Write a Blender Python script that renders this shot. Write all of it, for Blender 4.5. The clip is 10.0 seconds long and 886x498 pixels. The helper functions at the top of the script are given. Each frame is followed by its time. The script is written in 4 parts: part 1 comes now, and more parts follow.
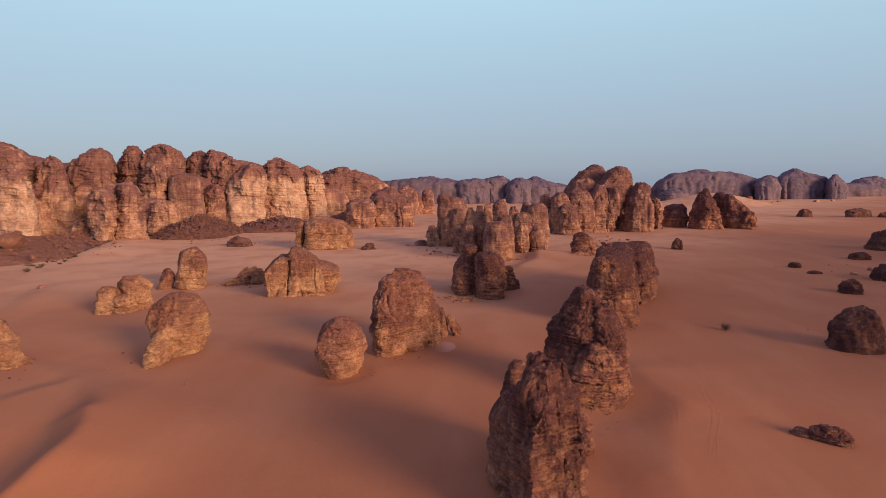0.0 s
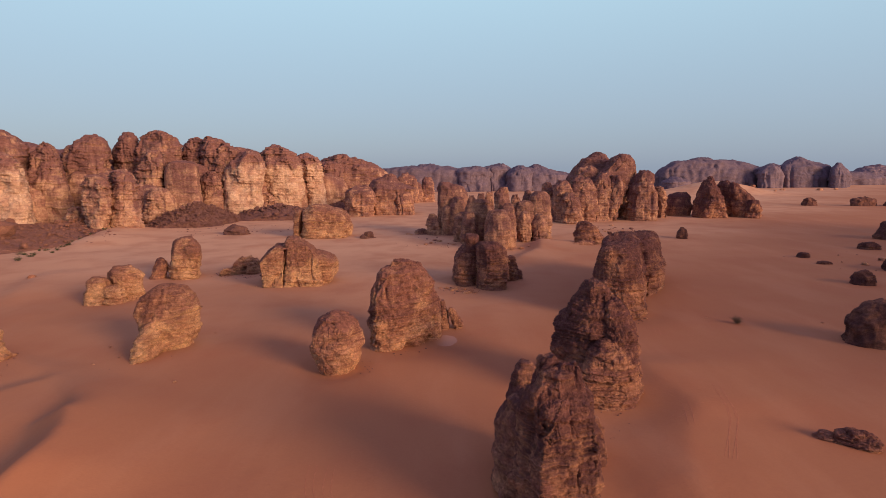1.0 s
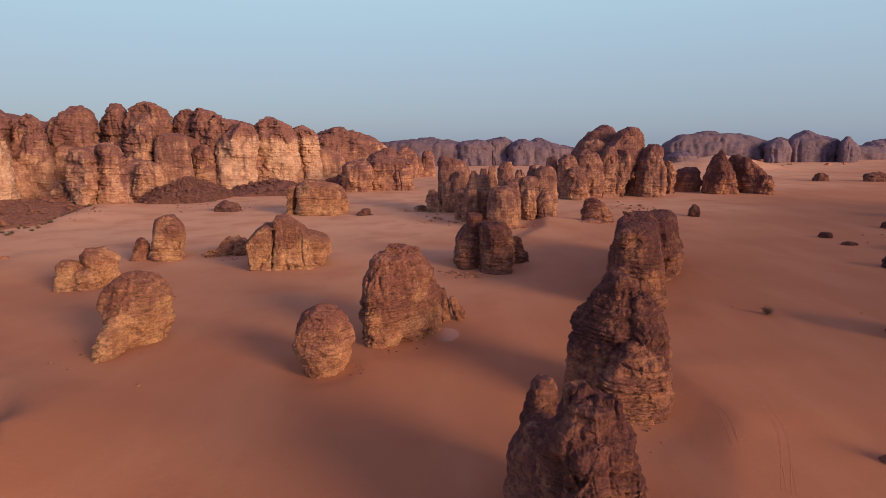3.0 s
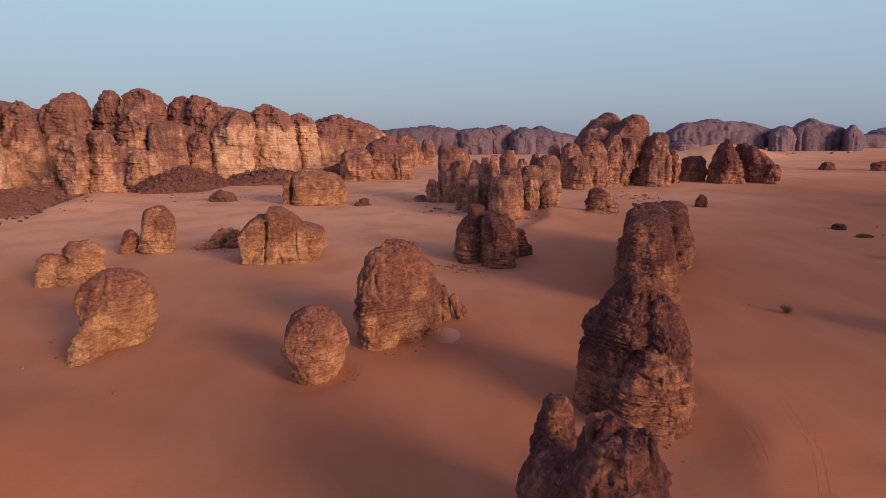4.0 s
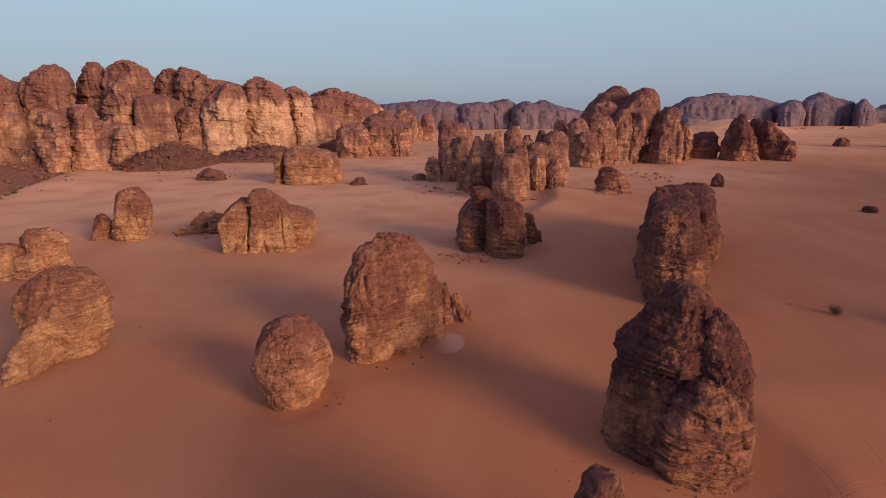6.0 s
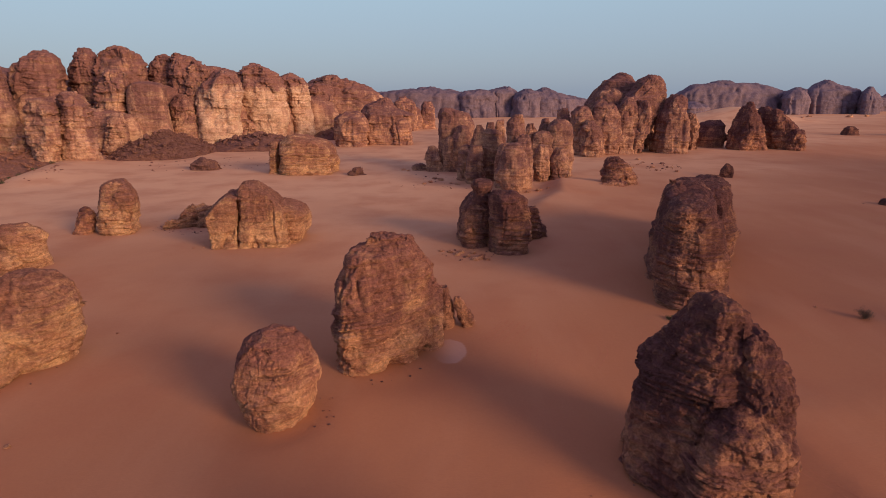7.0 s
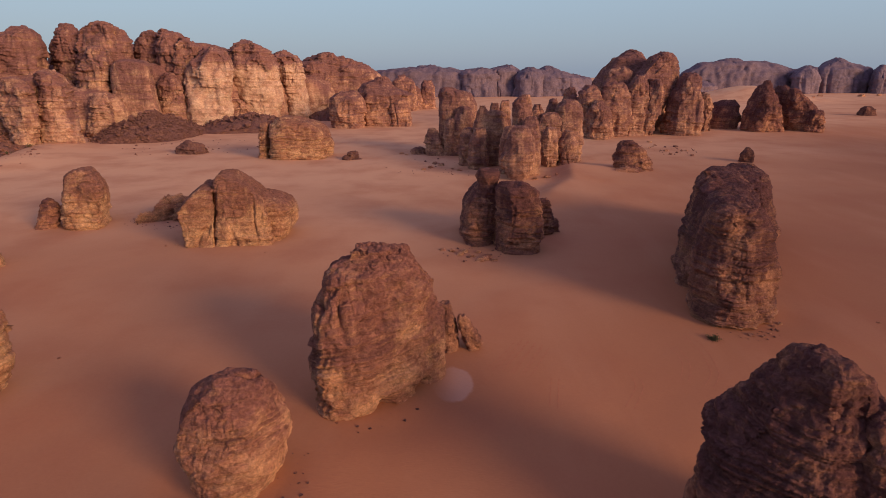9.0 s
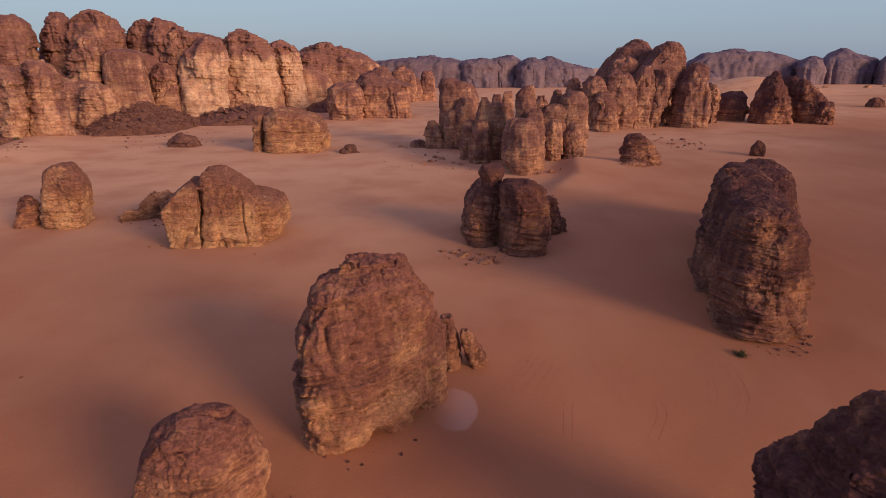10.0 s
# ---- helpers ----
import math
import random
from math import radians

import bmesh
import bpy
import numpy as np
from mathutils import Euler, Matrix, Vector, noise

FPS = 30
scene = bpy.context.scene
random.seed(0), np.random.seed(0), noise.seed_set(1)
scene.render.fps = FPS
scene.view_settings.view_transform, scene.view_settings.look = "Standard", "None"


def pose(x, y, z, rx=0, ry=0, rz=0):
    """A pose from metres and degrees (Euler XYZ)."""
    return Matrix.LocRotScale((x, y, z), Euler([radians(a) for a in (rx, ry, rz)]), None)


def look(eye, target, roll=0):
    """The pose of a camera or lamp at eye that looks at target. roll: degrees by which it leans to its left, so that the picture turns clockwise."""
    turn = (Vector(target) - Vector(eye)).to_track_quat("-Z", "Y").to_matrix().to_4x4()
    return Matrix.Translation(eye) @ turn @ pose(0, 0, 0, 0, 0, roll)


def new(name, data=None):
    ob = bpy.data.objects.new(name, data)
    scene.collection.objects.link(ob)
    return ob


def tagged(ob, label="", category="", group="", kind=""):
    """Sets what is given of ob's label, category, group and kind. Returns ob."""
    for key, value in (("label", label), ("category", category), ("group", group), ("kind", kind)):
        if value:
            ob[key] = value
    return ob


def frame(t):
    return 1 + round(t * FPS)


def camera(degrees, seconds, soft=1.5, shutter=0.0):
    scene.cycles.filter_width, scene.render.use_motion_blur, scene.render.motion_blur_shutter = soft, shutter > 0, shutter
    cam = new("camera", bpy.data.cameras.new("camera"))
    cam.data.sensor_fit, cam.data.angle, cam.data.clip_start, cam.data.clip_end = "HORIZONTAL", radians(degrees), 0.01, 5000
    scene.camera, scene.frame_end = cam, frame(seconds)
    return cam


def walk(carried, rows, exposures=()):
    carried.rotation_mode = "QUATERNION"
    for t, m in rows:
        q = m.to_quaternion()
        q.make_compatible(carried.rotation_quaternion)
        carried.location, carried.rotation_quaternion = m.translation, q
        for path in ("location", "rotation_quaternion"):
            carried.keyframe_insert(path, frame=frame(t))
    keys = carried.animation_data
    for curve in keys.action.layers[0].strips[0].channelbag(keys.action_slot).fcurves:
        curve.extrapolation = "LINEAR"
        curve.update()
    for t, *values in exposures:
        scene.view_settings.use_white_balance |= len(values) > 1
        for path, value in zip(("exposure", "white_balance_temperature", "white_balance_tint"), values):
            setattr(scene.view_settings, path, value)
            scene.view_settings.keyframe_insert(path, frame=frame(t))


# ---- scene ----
cam = camera(78.0, 10.0, soft=0.65)
PATH = [
    (0, (0.00, 0.00, 60.00), (0.00, 99.24, 47.73), -0.54),
    (0.5, (-0.20, 4.20, 59.80), (-0.18, 103.31, 46.51), -0.49),
    (1, (-0.41, 8.61, 59.62), (-0.41, 107.56, 45.18), -0.45),
    (1.5, (-0.44, 13.51, 59.50), (-0.45, 112.27, 43.78), -0.43),
    (2, (-0.47, 18.45, 59.51), (-0.53, 117.02, 42.64), -0.40),
    (2.5, (-0.51, 23.89, 59.60), (-0.57, 122.26, 41.59), -0.39),
    (4, (-0.59, 40.45, 59.46), (-0.72, 138.20, 38.37), -0.35),
    (4.5, (-0.75, 46.33, 59.45), (-0.86, 143.85, 37.28), -0.33),
    (5, (-0.84, 51.98, 59.42), (-0.97, 149.26, 36.24), -0.34),
    (5.5, (-0.90, 57.95, 59.34), (-1.04, 154.96, 35.05), -0.35),
    (7, (-0.95, 75.67, 59.21), (-1.16, 171.83, 31.76), -0.30),
    (7.5, (-1.01, 81.77, 59.17), (-1.23, 177.66, 30.78), -0.30),
    (8, (-1.10, 87.61, 59.10), (-1.33, 183.24, 29.86), -0.32),
    (8.5, (-1.25, 93.59, 59.09), (-1.47, 188.94, 28.97), -0.31),
    (9, (-1.30, 99.41, 58.97), (-1.57, 194.52, 28.09), -0.32),
    (9.5, (-1.38, 105.44, 58.67), (-1.68, 200.30, 27.04), -0.33),
    (10, (-1.52, 111.25, 58.57), (-1.81, 205.88, 26.24), -0.30),
]
walk(cam, [(t, look(eye, target, roll)) for t, eye, target, roll in PATH], [(0, 0.0), (4, -0.05), (10, -0.10)])

# ---------------------------------------------------------------- light
SUN_AZ, SUN_EL = 131.0, 14.5          # degrees clockwise from +y, and above the horizon
world = bpy.data.worlds.new("world")
scene.world = world
world.use_nodes = True
wn, wl = world.node_tree.nodes, world.node_tree.links
sky = wn.new("ShaderNodeTexSky")
sky.sky_type, sky.sun_disc = "NISHITA", False
sky.sun_elevation, sky.sun_rotation = radians(SUN_EL), radians(SUN_AZ)
sky.air_density, sky.dust_density, sky.ozone_density = 1.0, 1.0, 1.0
# thin dust haze evens out the clear sky: pale blue above, grey mauve towards the horizon
co = wn.new("ShaderNodeTexCoord")
sep = wn.new("ShaderNodeSeparateXYZ")
wl.new(co.outputs["Generated"], sep.inputs[0])
haze = wn.new("ShaderNodeValToRGB")
wl.new(sep.outputs[2], haze.inputs[0])
haze.color_ramp.elements[0].position, haze.color_ramp.elements[0].color = 0.0, (0.30, 0.37, 0.49, 1)
haze.color_ramp.elements[1].position, haze.color_ramp.elements[1].color = 1.0, (0.37, 0.265, 0.53, 1)
for at, colour in ((0.10, (0.385, 0.497, 0.632, 1)), (0.30, (0.515, 0.745, 0.895, 1)), (0.45, (0.47, 0.60, 0.80, 1)), (0.65, (0.40, 0.345, 0.58, 1))):
    haze.color_ramp.elements.new(at).color = colour
clear = wn.new("ShaderNodeVectorMath")
clear.operation = "SCALE"
clear.inputs[3].default_value = 0.12
wl.new(sky.outputs[0], clear.inputs[0])
both = wn.new("ShaderNodeMix")
both.data_type = "RGBA"
both.inputs[0].default_value = 0.84
wl.new(clear.outputs[0], both.inputs[6])
wl.new(haze.outputs[0], both.inputs[7])
wl.new(both.outputs[2], wn["Background"].inputs[0])
wn["Background"].inputs[1].default_value = 1.0

sun_at = Vector((math.sin(radians(SUN_AZ)) * math.cos(radians(SUN_EL)), math.cos(radians(SUN_AZ)) * math.cos(radians(SUN_EL)), math.sin(radians(SUN_EL))))
sun = new("sun", bpy.data.lights.new("sun", "SUN"))
sun.data.energy, sun.data.angle, sun.data.color = 5.0, radians(22.0), (1.0, 0.68, 0.42)
sun.matrix_world = look(sun_at * 300, (0, 0, 0))
scene.view_settings.exposure = 0.0


# ---------------------------------------------------------------- noise
_r = np.random.RandomState(7)
PERM = np.tile(_r.permutation(256), 3)
GRAD = _r.normal(size=(256, 3))
GRAD /= np.linalg.norm(GRAD, axis=1)[:, None]


def pn(p):
    """Gradient noise, about -0.7 to 0.7, for rows of points."""
    i = np.floor(p).astype(np.int64)
    f = p - i
    i &= 255
    u = f * f * f * (f * (f * 6 - 15) + 10)
    out = 0.0
    for a in (0, 1):
        wa = u[:, 0] if a else 1 - u[:, 0]
        pa = PERM[i[:, 0] + a]
        for b in (0, 1):
            wb = wa * (u[:, 1] if b else 1 - u[:, 1])
            pb = PERM[pa + i[:, 1] + b]
            for c in (0, 1):
                g = GRAD[PERM[pb + i[:, 2] + c] & 255]
                w = wb * (u[:, 2] if c else 1 - u[:, 2])
                out = out + w * (g[:, 0] * (f[:, 0] - a) + g[:, 1] * (f[:, 1] - b) + g[:, 2] * (f[:, 2] - c))
    return out


def fbm(p, octaves):
    out, amp = 0.0, 1.0
    for k in range(octaves):
        out = out + amp * pn(p * 2.03**k + 17.3 * k)
        amp *= 0.5
    return out


def billow(p, octaves):
    """Rounded knobs with sharp creases between them, about 0 to 1."""
    out, amp = 0.0, 1.0
    for k in range(octaves):
        out = out + amp * np.sqrt(np.abs(pn(p * 2.1**k + 9.1 * k)) + 0.002)
        amp *= 0.5
    return out * 0.6


def smooth(a, b, x):
    t = np.clip((x - a) / (b - a), 0, 1)
    return t * t * (3 - 2 * t)


# ---------------------------------------------------------------- mesh helpers
def mesh_of(name, verts, quads, tris=None, material=None):
    me = bpy.data.meshes.new(name)
    quads = np.asarray(quads, np.int32).reshape(-1, 4)
    tris = np.zeros((0, 3), np.int32) if tris is None else np.asarray(tris, np.int32).reshape(-1, 3)
    me.vertices.add(len(verts))
    me.vertices.foreach_set("co", np.asarray(verts, np.float32).ravel())
    me.loops.add(quads.size + tris.size)
    me.loops.foreach_set("vertex_index", np.concatenate([quads.ravel(), tris.ravel()]).astype(np.int32))
    me.polygons.add(len(quads) + len(tris))
    starts = np.concatenate([np.arange(len(quads)) * 4, quads.size + np.arange(len(tris)) * 3])
    me.polygons.foreach_set("loop_start", starts.astype(np.int32))
    me.polygons.foreach_set("use_smooth", np.ones(len(starts), bool))
    me.update(calc_edges=True)
    me.validate()
    if material:
        me.materials.append(material)
    return me


# ---------------------------------------------------------------- materials
def base_material(name, rough):
    m = bpy.data.materials.new(name)
    m.use_nodes = True
    n = m.node_tree.nodes
    b = n["Principled BSDF"]
    b.inputs["Roughness"].default_value = rough
    b.inputs["Specular IOR Level"].default_value = 0.15
    return m, n, m.node_tree.links, b


def noise_node(n, l, co, scale, detail=4.0, rough=0.55, stretch=None):
    if stretch:
        mp = n.new("ShaderNodeMapping")
        mp.inputs["Scale"].default_value = stretch
        l.new(co, mp.inputs[0])
        co = mp.outputs[0]
    t = n.new("ShaderNodeTexNoise")
    t.inputs["Scale"].default_value, t.inputs["Detail"].default_value, t.inputs["Roughness"].default_value = scale, detail, rough
    l.new(co, t.inputs["Vector"])
    return t.outputs["Fac"]


def ramp(n, l, fac, lo, hi):
    t = n.new("ShaderNodeMapRange")
    t.interpolation_type = "SMOOTHSTEP"
    t.inputs[1].default_value, t.inputs[2].default_value = lo, hi
    l.new(fac, t.inputs[0])
    return t.outputs[0]


def mix(n, l, fac, a, b, mode="MIX"):
    t = n.new("ShaderNodeMix")
    t.data_type, t.blend_type = "RGBA", mode
    for sock, v in ((t.inputs[0], fac), (t.inputs[6], a), (t.inputs[7], b)):
        if isinstance(v, (int, float)):
            sock.default_value = v
        elif isinstance(v, tuple):
            sock.default_value = (*v, 1)
        else:
            l.new(v, sock)
    return t.outputs[2]


def math_node(n, l, op, a, b):
    t = n.new("ShaderNodeMath")
    t.operation = op
    for sock, v in zip(t.inputs, (a, b)):
        if isinstance(v, (int, float)):
            sock.default_value = v
        else:
            l.new(v, sock)
    return t.outputs[0]


def bump(n, l, b, heights):
    """heights: rows of height socket, distance in metres, strength."""
    last = None
    for h, dist, strength in heights:
        t = n.new("ShaderNodeBump")
        t.inputs["Distance"].default_value, t.inputs["Strength"].default_value = dist, strength
        l.new(h, t.inputs["Height"])
        if last:
            l.new(last, t.inputs["Normal"])
        last = t.outputs[0]
    l.new(last, b.inputs["Normal"])


def rock_material(name, varnish, mid, fresh, size=1.0, fresh_amount=0.5, cap=None, opened=0.25, relief=1.0, darker_above=0.14):
    """Bedded sandstone: dark desert varnish over tan stone, with bedding lines and streaks. size: of the pattern, against 1 for a 25 m rock."""
    m, n, l, b = base_material(name, 0.92)
    geo = n.new("ShaderNodeNewGeometry")
    info = n.new("ShaderNodeObjectInfo")
    shift = n.new("ShaderNodeVectorMath")
    shift.operation = "MULTIPLY_ADD"
    l.new(info.outputs["Random"], shift.inputs[0])
    shift.inputs[1].default_value = (310.0, 170.0, 0.0)
    l.new(geo.outputs["Position"], shift.inputs[2])
    co = shift.outputs[0]
    k = 1.0 / size
    patches = noise_node(n, l, co, 0.09 * k, 5, 0.6)
    beds = noise_node(n, l, co, 1.0, 4, 0.65, (0.05 * k, 0.05 * k, 0.75 * k))
    thin = noise_node(n, l, co, 1.0, 3, 0.6, (0.12 * k, 0.12 * k, 3.2 * k))
    drips = noise_node(n, l, co, 1.0, 3, 0.6, (0.55 * k, 0.55 * k, 0.05 * k))
    grain = noise_node(n, l, co, 2.2, 6, 0.7)
    fine = noise_node(n, l, co, 9.0, 4, 0.7)
    sep = n.new("ShaderNodeSeparateXYZ")
    l.new(geo.outputs["Normal"], sep.inputs[0])
    # varnish lies on the weathered patches and on tops; breaks and beds show the fresh stone
    cover = math_node(n, l, "ADD", patches, math_node(n, l, "MULTIPLY", math_node(n, l, "SUBTRACT", drips, 0.5), 0.5))
    cover = math_node(n, l, "ADD", cover, math_node(n, l, "MULTIPLY", math_node(n, l, "SUBTRACT", beds, 0.5), 0.22))
    cover = math_node(n, l, "ADD", cover, math_node(n, l, "MULTIPLY", sep.outputs[2], 0.10))
    cover = math_node(n, l, "ADD", cover, math_node(n, l, "MULTIPLY", math_node(n, l, "SUBTRACT", info.outputs["Random"], 0.5), 0.08))
    if cap:
        high = n.new("ShaderNodeSeparateXYZ")
        l.new(geo.outputs["Position"], high.inputs[0])
        cover = math_node(n, l, "ADD", cover, math_node(n, l, "MULTIPLY", math_node(n, l, "SUBTRACT", ramp(n, l, high.outputs[2], *cap), 0.5), darker_above))
    fac = ramp(n, l, cover, fresh_amount - 0.20, fresh_amount + 0.16)
    blotch = noise_node(n, l, co, 0.16 * k, 5, 0.65)
    stone = mix(n, l, ramp(n, l, math_node(n, l, "ADD", math_node(n, l, "MULTIPLY", blotch, 0.7), math_node(n, l, "MULTIPLY", beds, 0.3)), 0.40, 0.60), fresh, mid)
    col = mix(n, l, fac, stone, varnish)
    col = mix(n, l, math_node(n, l, "MULTIPLY", ramp(n, l, thin, 0.55, 0.66), 0.22), col, mix(n, l, patches, fresh, mid))
    # open bedding gaps: their inner darkness is put into the colour
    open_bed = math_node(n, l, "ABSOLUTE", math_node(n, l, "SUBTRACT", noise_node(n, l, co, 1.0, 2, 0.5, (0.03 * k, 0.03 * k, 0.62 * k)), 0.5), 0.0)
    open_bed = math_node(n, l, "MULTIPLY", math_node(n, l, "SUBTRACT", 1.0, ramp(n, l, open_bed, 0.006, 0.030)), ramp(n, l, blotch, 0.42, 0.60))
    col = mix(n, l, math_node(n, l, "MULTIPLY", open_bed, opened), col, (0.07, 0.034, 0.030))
    col = mix(n, l, 0.46, col, mix(n, l, ramp(n, l, grain, 0.3, 0.72), (0.50, 0.45, 0.44), (1.16, 1.13, 1.12)), "MULTIPLY")
    speck = noise_node(n, l, co, 0.8 * k, 6, 0.78)
    col = mix(n, l, 0.5, col, mix(n, l, ramp(n, l, speck, 0.36, 0.64), (0.60, 0.57, 0.57), (1.17, 1.15, 1.14)), "MULTIPLY")
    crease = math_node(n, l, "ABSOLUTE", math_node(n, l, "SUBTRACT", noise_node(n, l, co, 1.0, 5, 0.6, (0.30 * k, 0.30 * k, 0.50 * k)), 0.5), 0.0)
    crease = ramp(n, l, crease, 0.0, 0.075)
    cells = n.new("ShaderNodeTexVoronoi")
    cells.feature = "DISTANCE_TO_EDGE"
    mp = n.new("ShaderNodeMapping")
    mp.inputs["Scale"].default_value = (0.42 * k, 0.42 * k, 0.75 * k)
    l.new(co, mp.inputs[0])
    l.new(mp.outputs[0], cells.inputs["Vector"])
    joints = ramp(n, l, cells.outputs["Distance"], 0.0, 0.07)
    # creases are shaded in the colour as well, to deepen their bump
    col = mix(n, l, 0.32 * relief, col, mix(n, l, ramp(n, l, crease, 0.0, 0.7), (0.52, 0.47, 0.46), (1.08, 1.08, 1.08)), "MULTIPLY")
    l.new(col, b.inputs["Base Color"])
    bump(n, l, b, [(crease, 0.5 * size, 0.7 * relief), (beds, 0.8 * size, 0.35 * relief), (open_bed, -0.5 * size, 0.7 * relief), (thin, 0.5 * size, 0.4 * relief), (joints, 0.3 * size, 0.35 * relief), (grain, 1.1, relief), (fine, 0.2, 0.9 * relief)])
    return m


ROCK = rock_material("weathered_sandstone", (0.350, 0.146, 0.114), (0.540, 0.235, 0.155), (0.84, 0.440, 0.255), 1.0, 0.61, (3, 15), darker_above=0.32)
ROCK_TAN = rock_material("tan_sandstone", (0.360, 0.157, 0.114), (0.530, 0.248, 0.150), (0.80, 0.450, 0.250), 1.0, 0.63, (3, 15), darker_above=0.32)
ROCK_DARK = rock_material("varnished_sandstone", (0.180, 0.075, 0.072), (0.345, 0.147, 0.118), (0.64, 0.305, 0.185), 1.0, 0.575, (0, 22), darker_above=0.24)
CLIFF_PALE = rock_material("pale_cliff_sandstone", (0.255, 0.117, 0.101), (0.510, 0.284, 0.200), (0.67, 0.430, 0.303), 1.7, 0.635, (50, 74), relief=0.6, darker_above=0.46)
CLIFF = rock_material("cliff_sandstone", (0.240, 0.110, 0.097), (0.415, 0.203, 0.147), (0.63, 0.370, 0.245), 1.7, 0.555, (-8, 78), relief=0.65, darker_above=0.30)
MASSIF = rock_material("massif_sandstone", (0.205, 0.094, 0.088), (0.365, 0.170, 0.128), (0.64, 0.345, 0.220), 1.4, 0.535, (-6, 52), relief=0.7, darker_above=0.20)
# the mauve of distance haze is put into this stone's colour
FAR_HAZED = rock_material("haze_tinted_sandstone", (0.140, 0.100, 0.134), (0.166, 0.117, 0.152), (0.210, 0.146, 0.178), 7.0, 0.50, None, 0.0, 0.22)
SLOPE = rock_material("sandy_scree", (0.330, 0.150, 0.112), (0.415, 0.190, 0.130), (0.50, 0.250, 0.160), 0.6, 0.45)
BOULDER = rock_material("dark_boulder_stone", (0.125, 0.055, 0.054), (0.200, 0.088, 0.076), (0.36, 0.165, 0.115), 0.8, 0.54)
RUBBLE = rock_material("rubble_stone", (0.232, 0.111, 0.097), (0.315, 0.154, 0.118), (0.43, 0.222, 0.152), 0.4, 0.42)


def sand_material():
    m, n, l, b = base_material("red_sand", 0.95)
    geo = n.new("ShaderNodeNewGeometry")
    co = geo.outputs["Position"]
    wide = noise_node(n, l, co, 0.006, 4, 0.5)
    mid = noise_node(n, l, co, 0.035, 5, 0.55)
    grain = noise_node(n, l, co, 1.4, 6, 0.7)
    streak = noise_node(n, l, co, 1.0, 4, 0.55, (0.05, 0.012, 0.05))
    ripples = noise_node(n, l, co, 1.0, 3, 0.5, (1.1, 3.2, 1.0))
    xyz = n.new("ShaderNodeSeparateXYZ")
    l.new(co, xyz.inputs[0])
    # sand pales away from the near right: distance haze put into its colour
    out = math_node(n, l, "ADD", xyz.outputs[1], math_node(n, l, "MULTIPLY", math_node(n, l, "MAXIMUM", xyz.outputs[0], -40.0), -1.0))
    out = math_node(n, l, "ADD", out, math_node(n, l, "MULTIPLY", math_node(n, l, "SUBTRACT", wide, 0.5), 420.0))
    haze_fade = ramp(n, l, out, 150.0, 480.0)
    col = mix(n, l, haze_fade, (0.378, 0.151, 0.077), (0.590, 0.314, 0.188))
    col = mix(n, l, math_node(n, l, "MULTIPLY", ramp(n, l, mid, 0.4, 0.7), 0.45), col, (0.358, 0.128, 0.068))
    col = mix(n, l, math_node(n, l, "MULTIPLY", ramp(n, l, streak, 0.45, 0.7), 0.18), col, (0.53, 0.260, 0.153))
    col = mix(n, l, 0.3, col, mix(n, l, grain, (0.6, 0.6, 0.6), (1.15, 1.12, 1.1)), "MULTIPLY")
    # pale dried clay pan beside the great boulder
    mp = n.new("ShaderNodeMapping")
    mp.vector_type = "TEXTURE"
    mp.inputs["Location"].default_value, mp.inputs["Scale"].default_value = (0.2, 194.6, 0.0), (4.3, 6.6, 50.0)
    l.new(co, mp.inputs[0])
    d = n.new("ShaderNodeVectorMath")
    d.operation = "LENGTH"
    l.new(mp.outputs[0], d.inputs[0])
    off = n.new("ShaderNodeSeparateXYZ")
    l.new(mp.outputs[0], off.inputs[0])
    edge = math_node(n, l, "ADD", d.outputs["Value"], math_node(n, l, "MULTIPLY", math_node(n, l, "SUBTRACT", noise_node(n, l, co, 0.5, 4), 0.5), 0.22))
    pan = math_node(n, l, "SUBTRACT", 1.0, ramp(n, l, edge, 0.86, 1.04))
    pan = math_node(n, l, "MULTIPLY", pan, ramp(n, l, off.outputs[0], -1.1, 0.5))
    col = mix(n, l, math_node(n, l, "MULTIPLY", pan, 0.5), col, (0.53, 0.325, 0.265))
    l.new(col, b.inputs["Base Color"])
    bump(n, l, b, [(mid, 2.0, 0.25), (ripples, 0.10, 0.35), (grain, 0.06, 0.3)])
    return m


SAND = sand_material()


# ---------------------------------------------------------------- ground
def ridge(x, y, x0, y0, x1, y1, height, gentle, steep):
    """A dune crest from one point to another: gentle on its right as one walks along it, steep on its left."""
    dx, dy = x1 - x0, y1 - y0
    n = math.hypot(dx, dy)
    u, v = ((x - x0) * dx + (y - y0) * dy) / n, ((x - x0) * dy - (y - y0) * dx) / n
    v = v + 2.0 * np.sin(u / n * 3.0)
    along = smooth(-0.25 * n, 0.2 * n, u) * (1 - smooth(0.75 * n, 1.2 * n, u))
    windward, lee = np.clip(1 - np.abs(v) / (2.2 * gentle), 0, 1), np.clip(1 - np.abs(v) / (1.7 * steep), 0, 1)
    return height * along * np.where(v > 0, windward**2 * (1.5 - 0.5 * windward), lee**2 * (1.9 - 0.9 * lee))


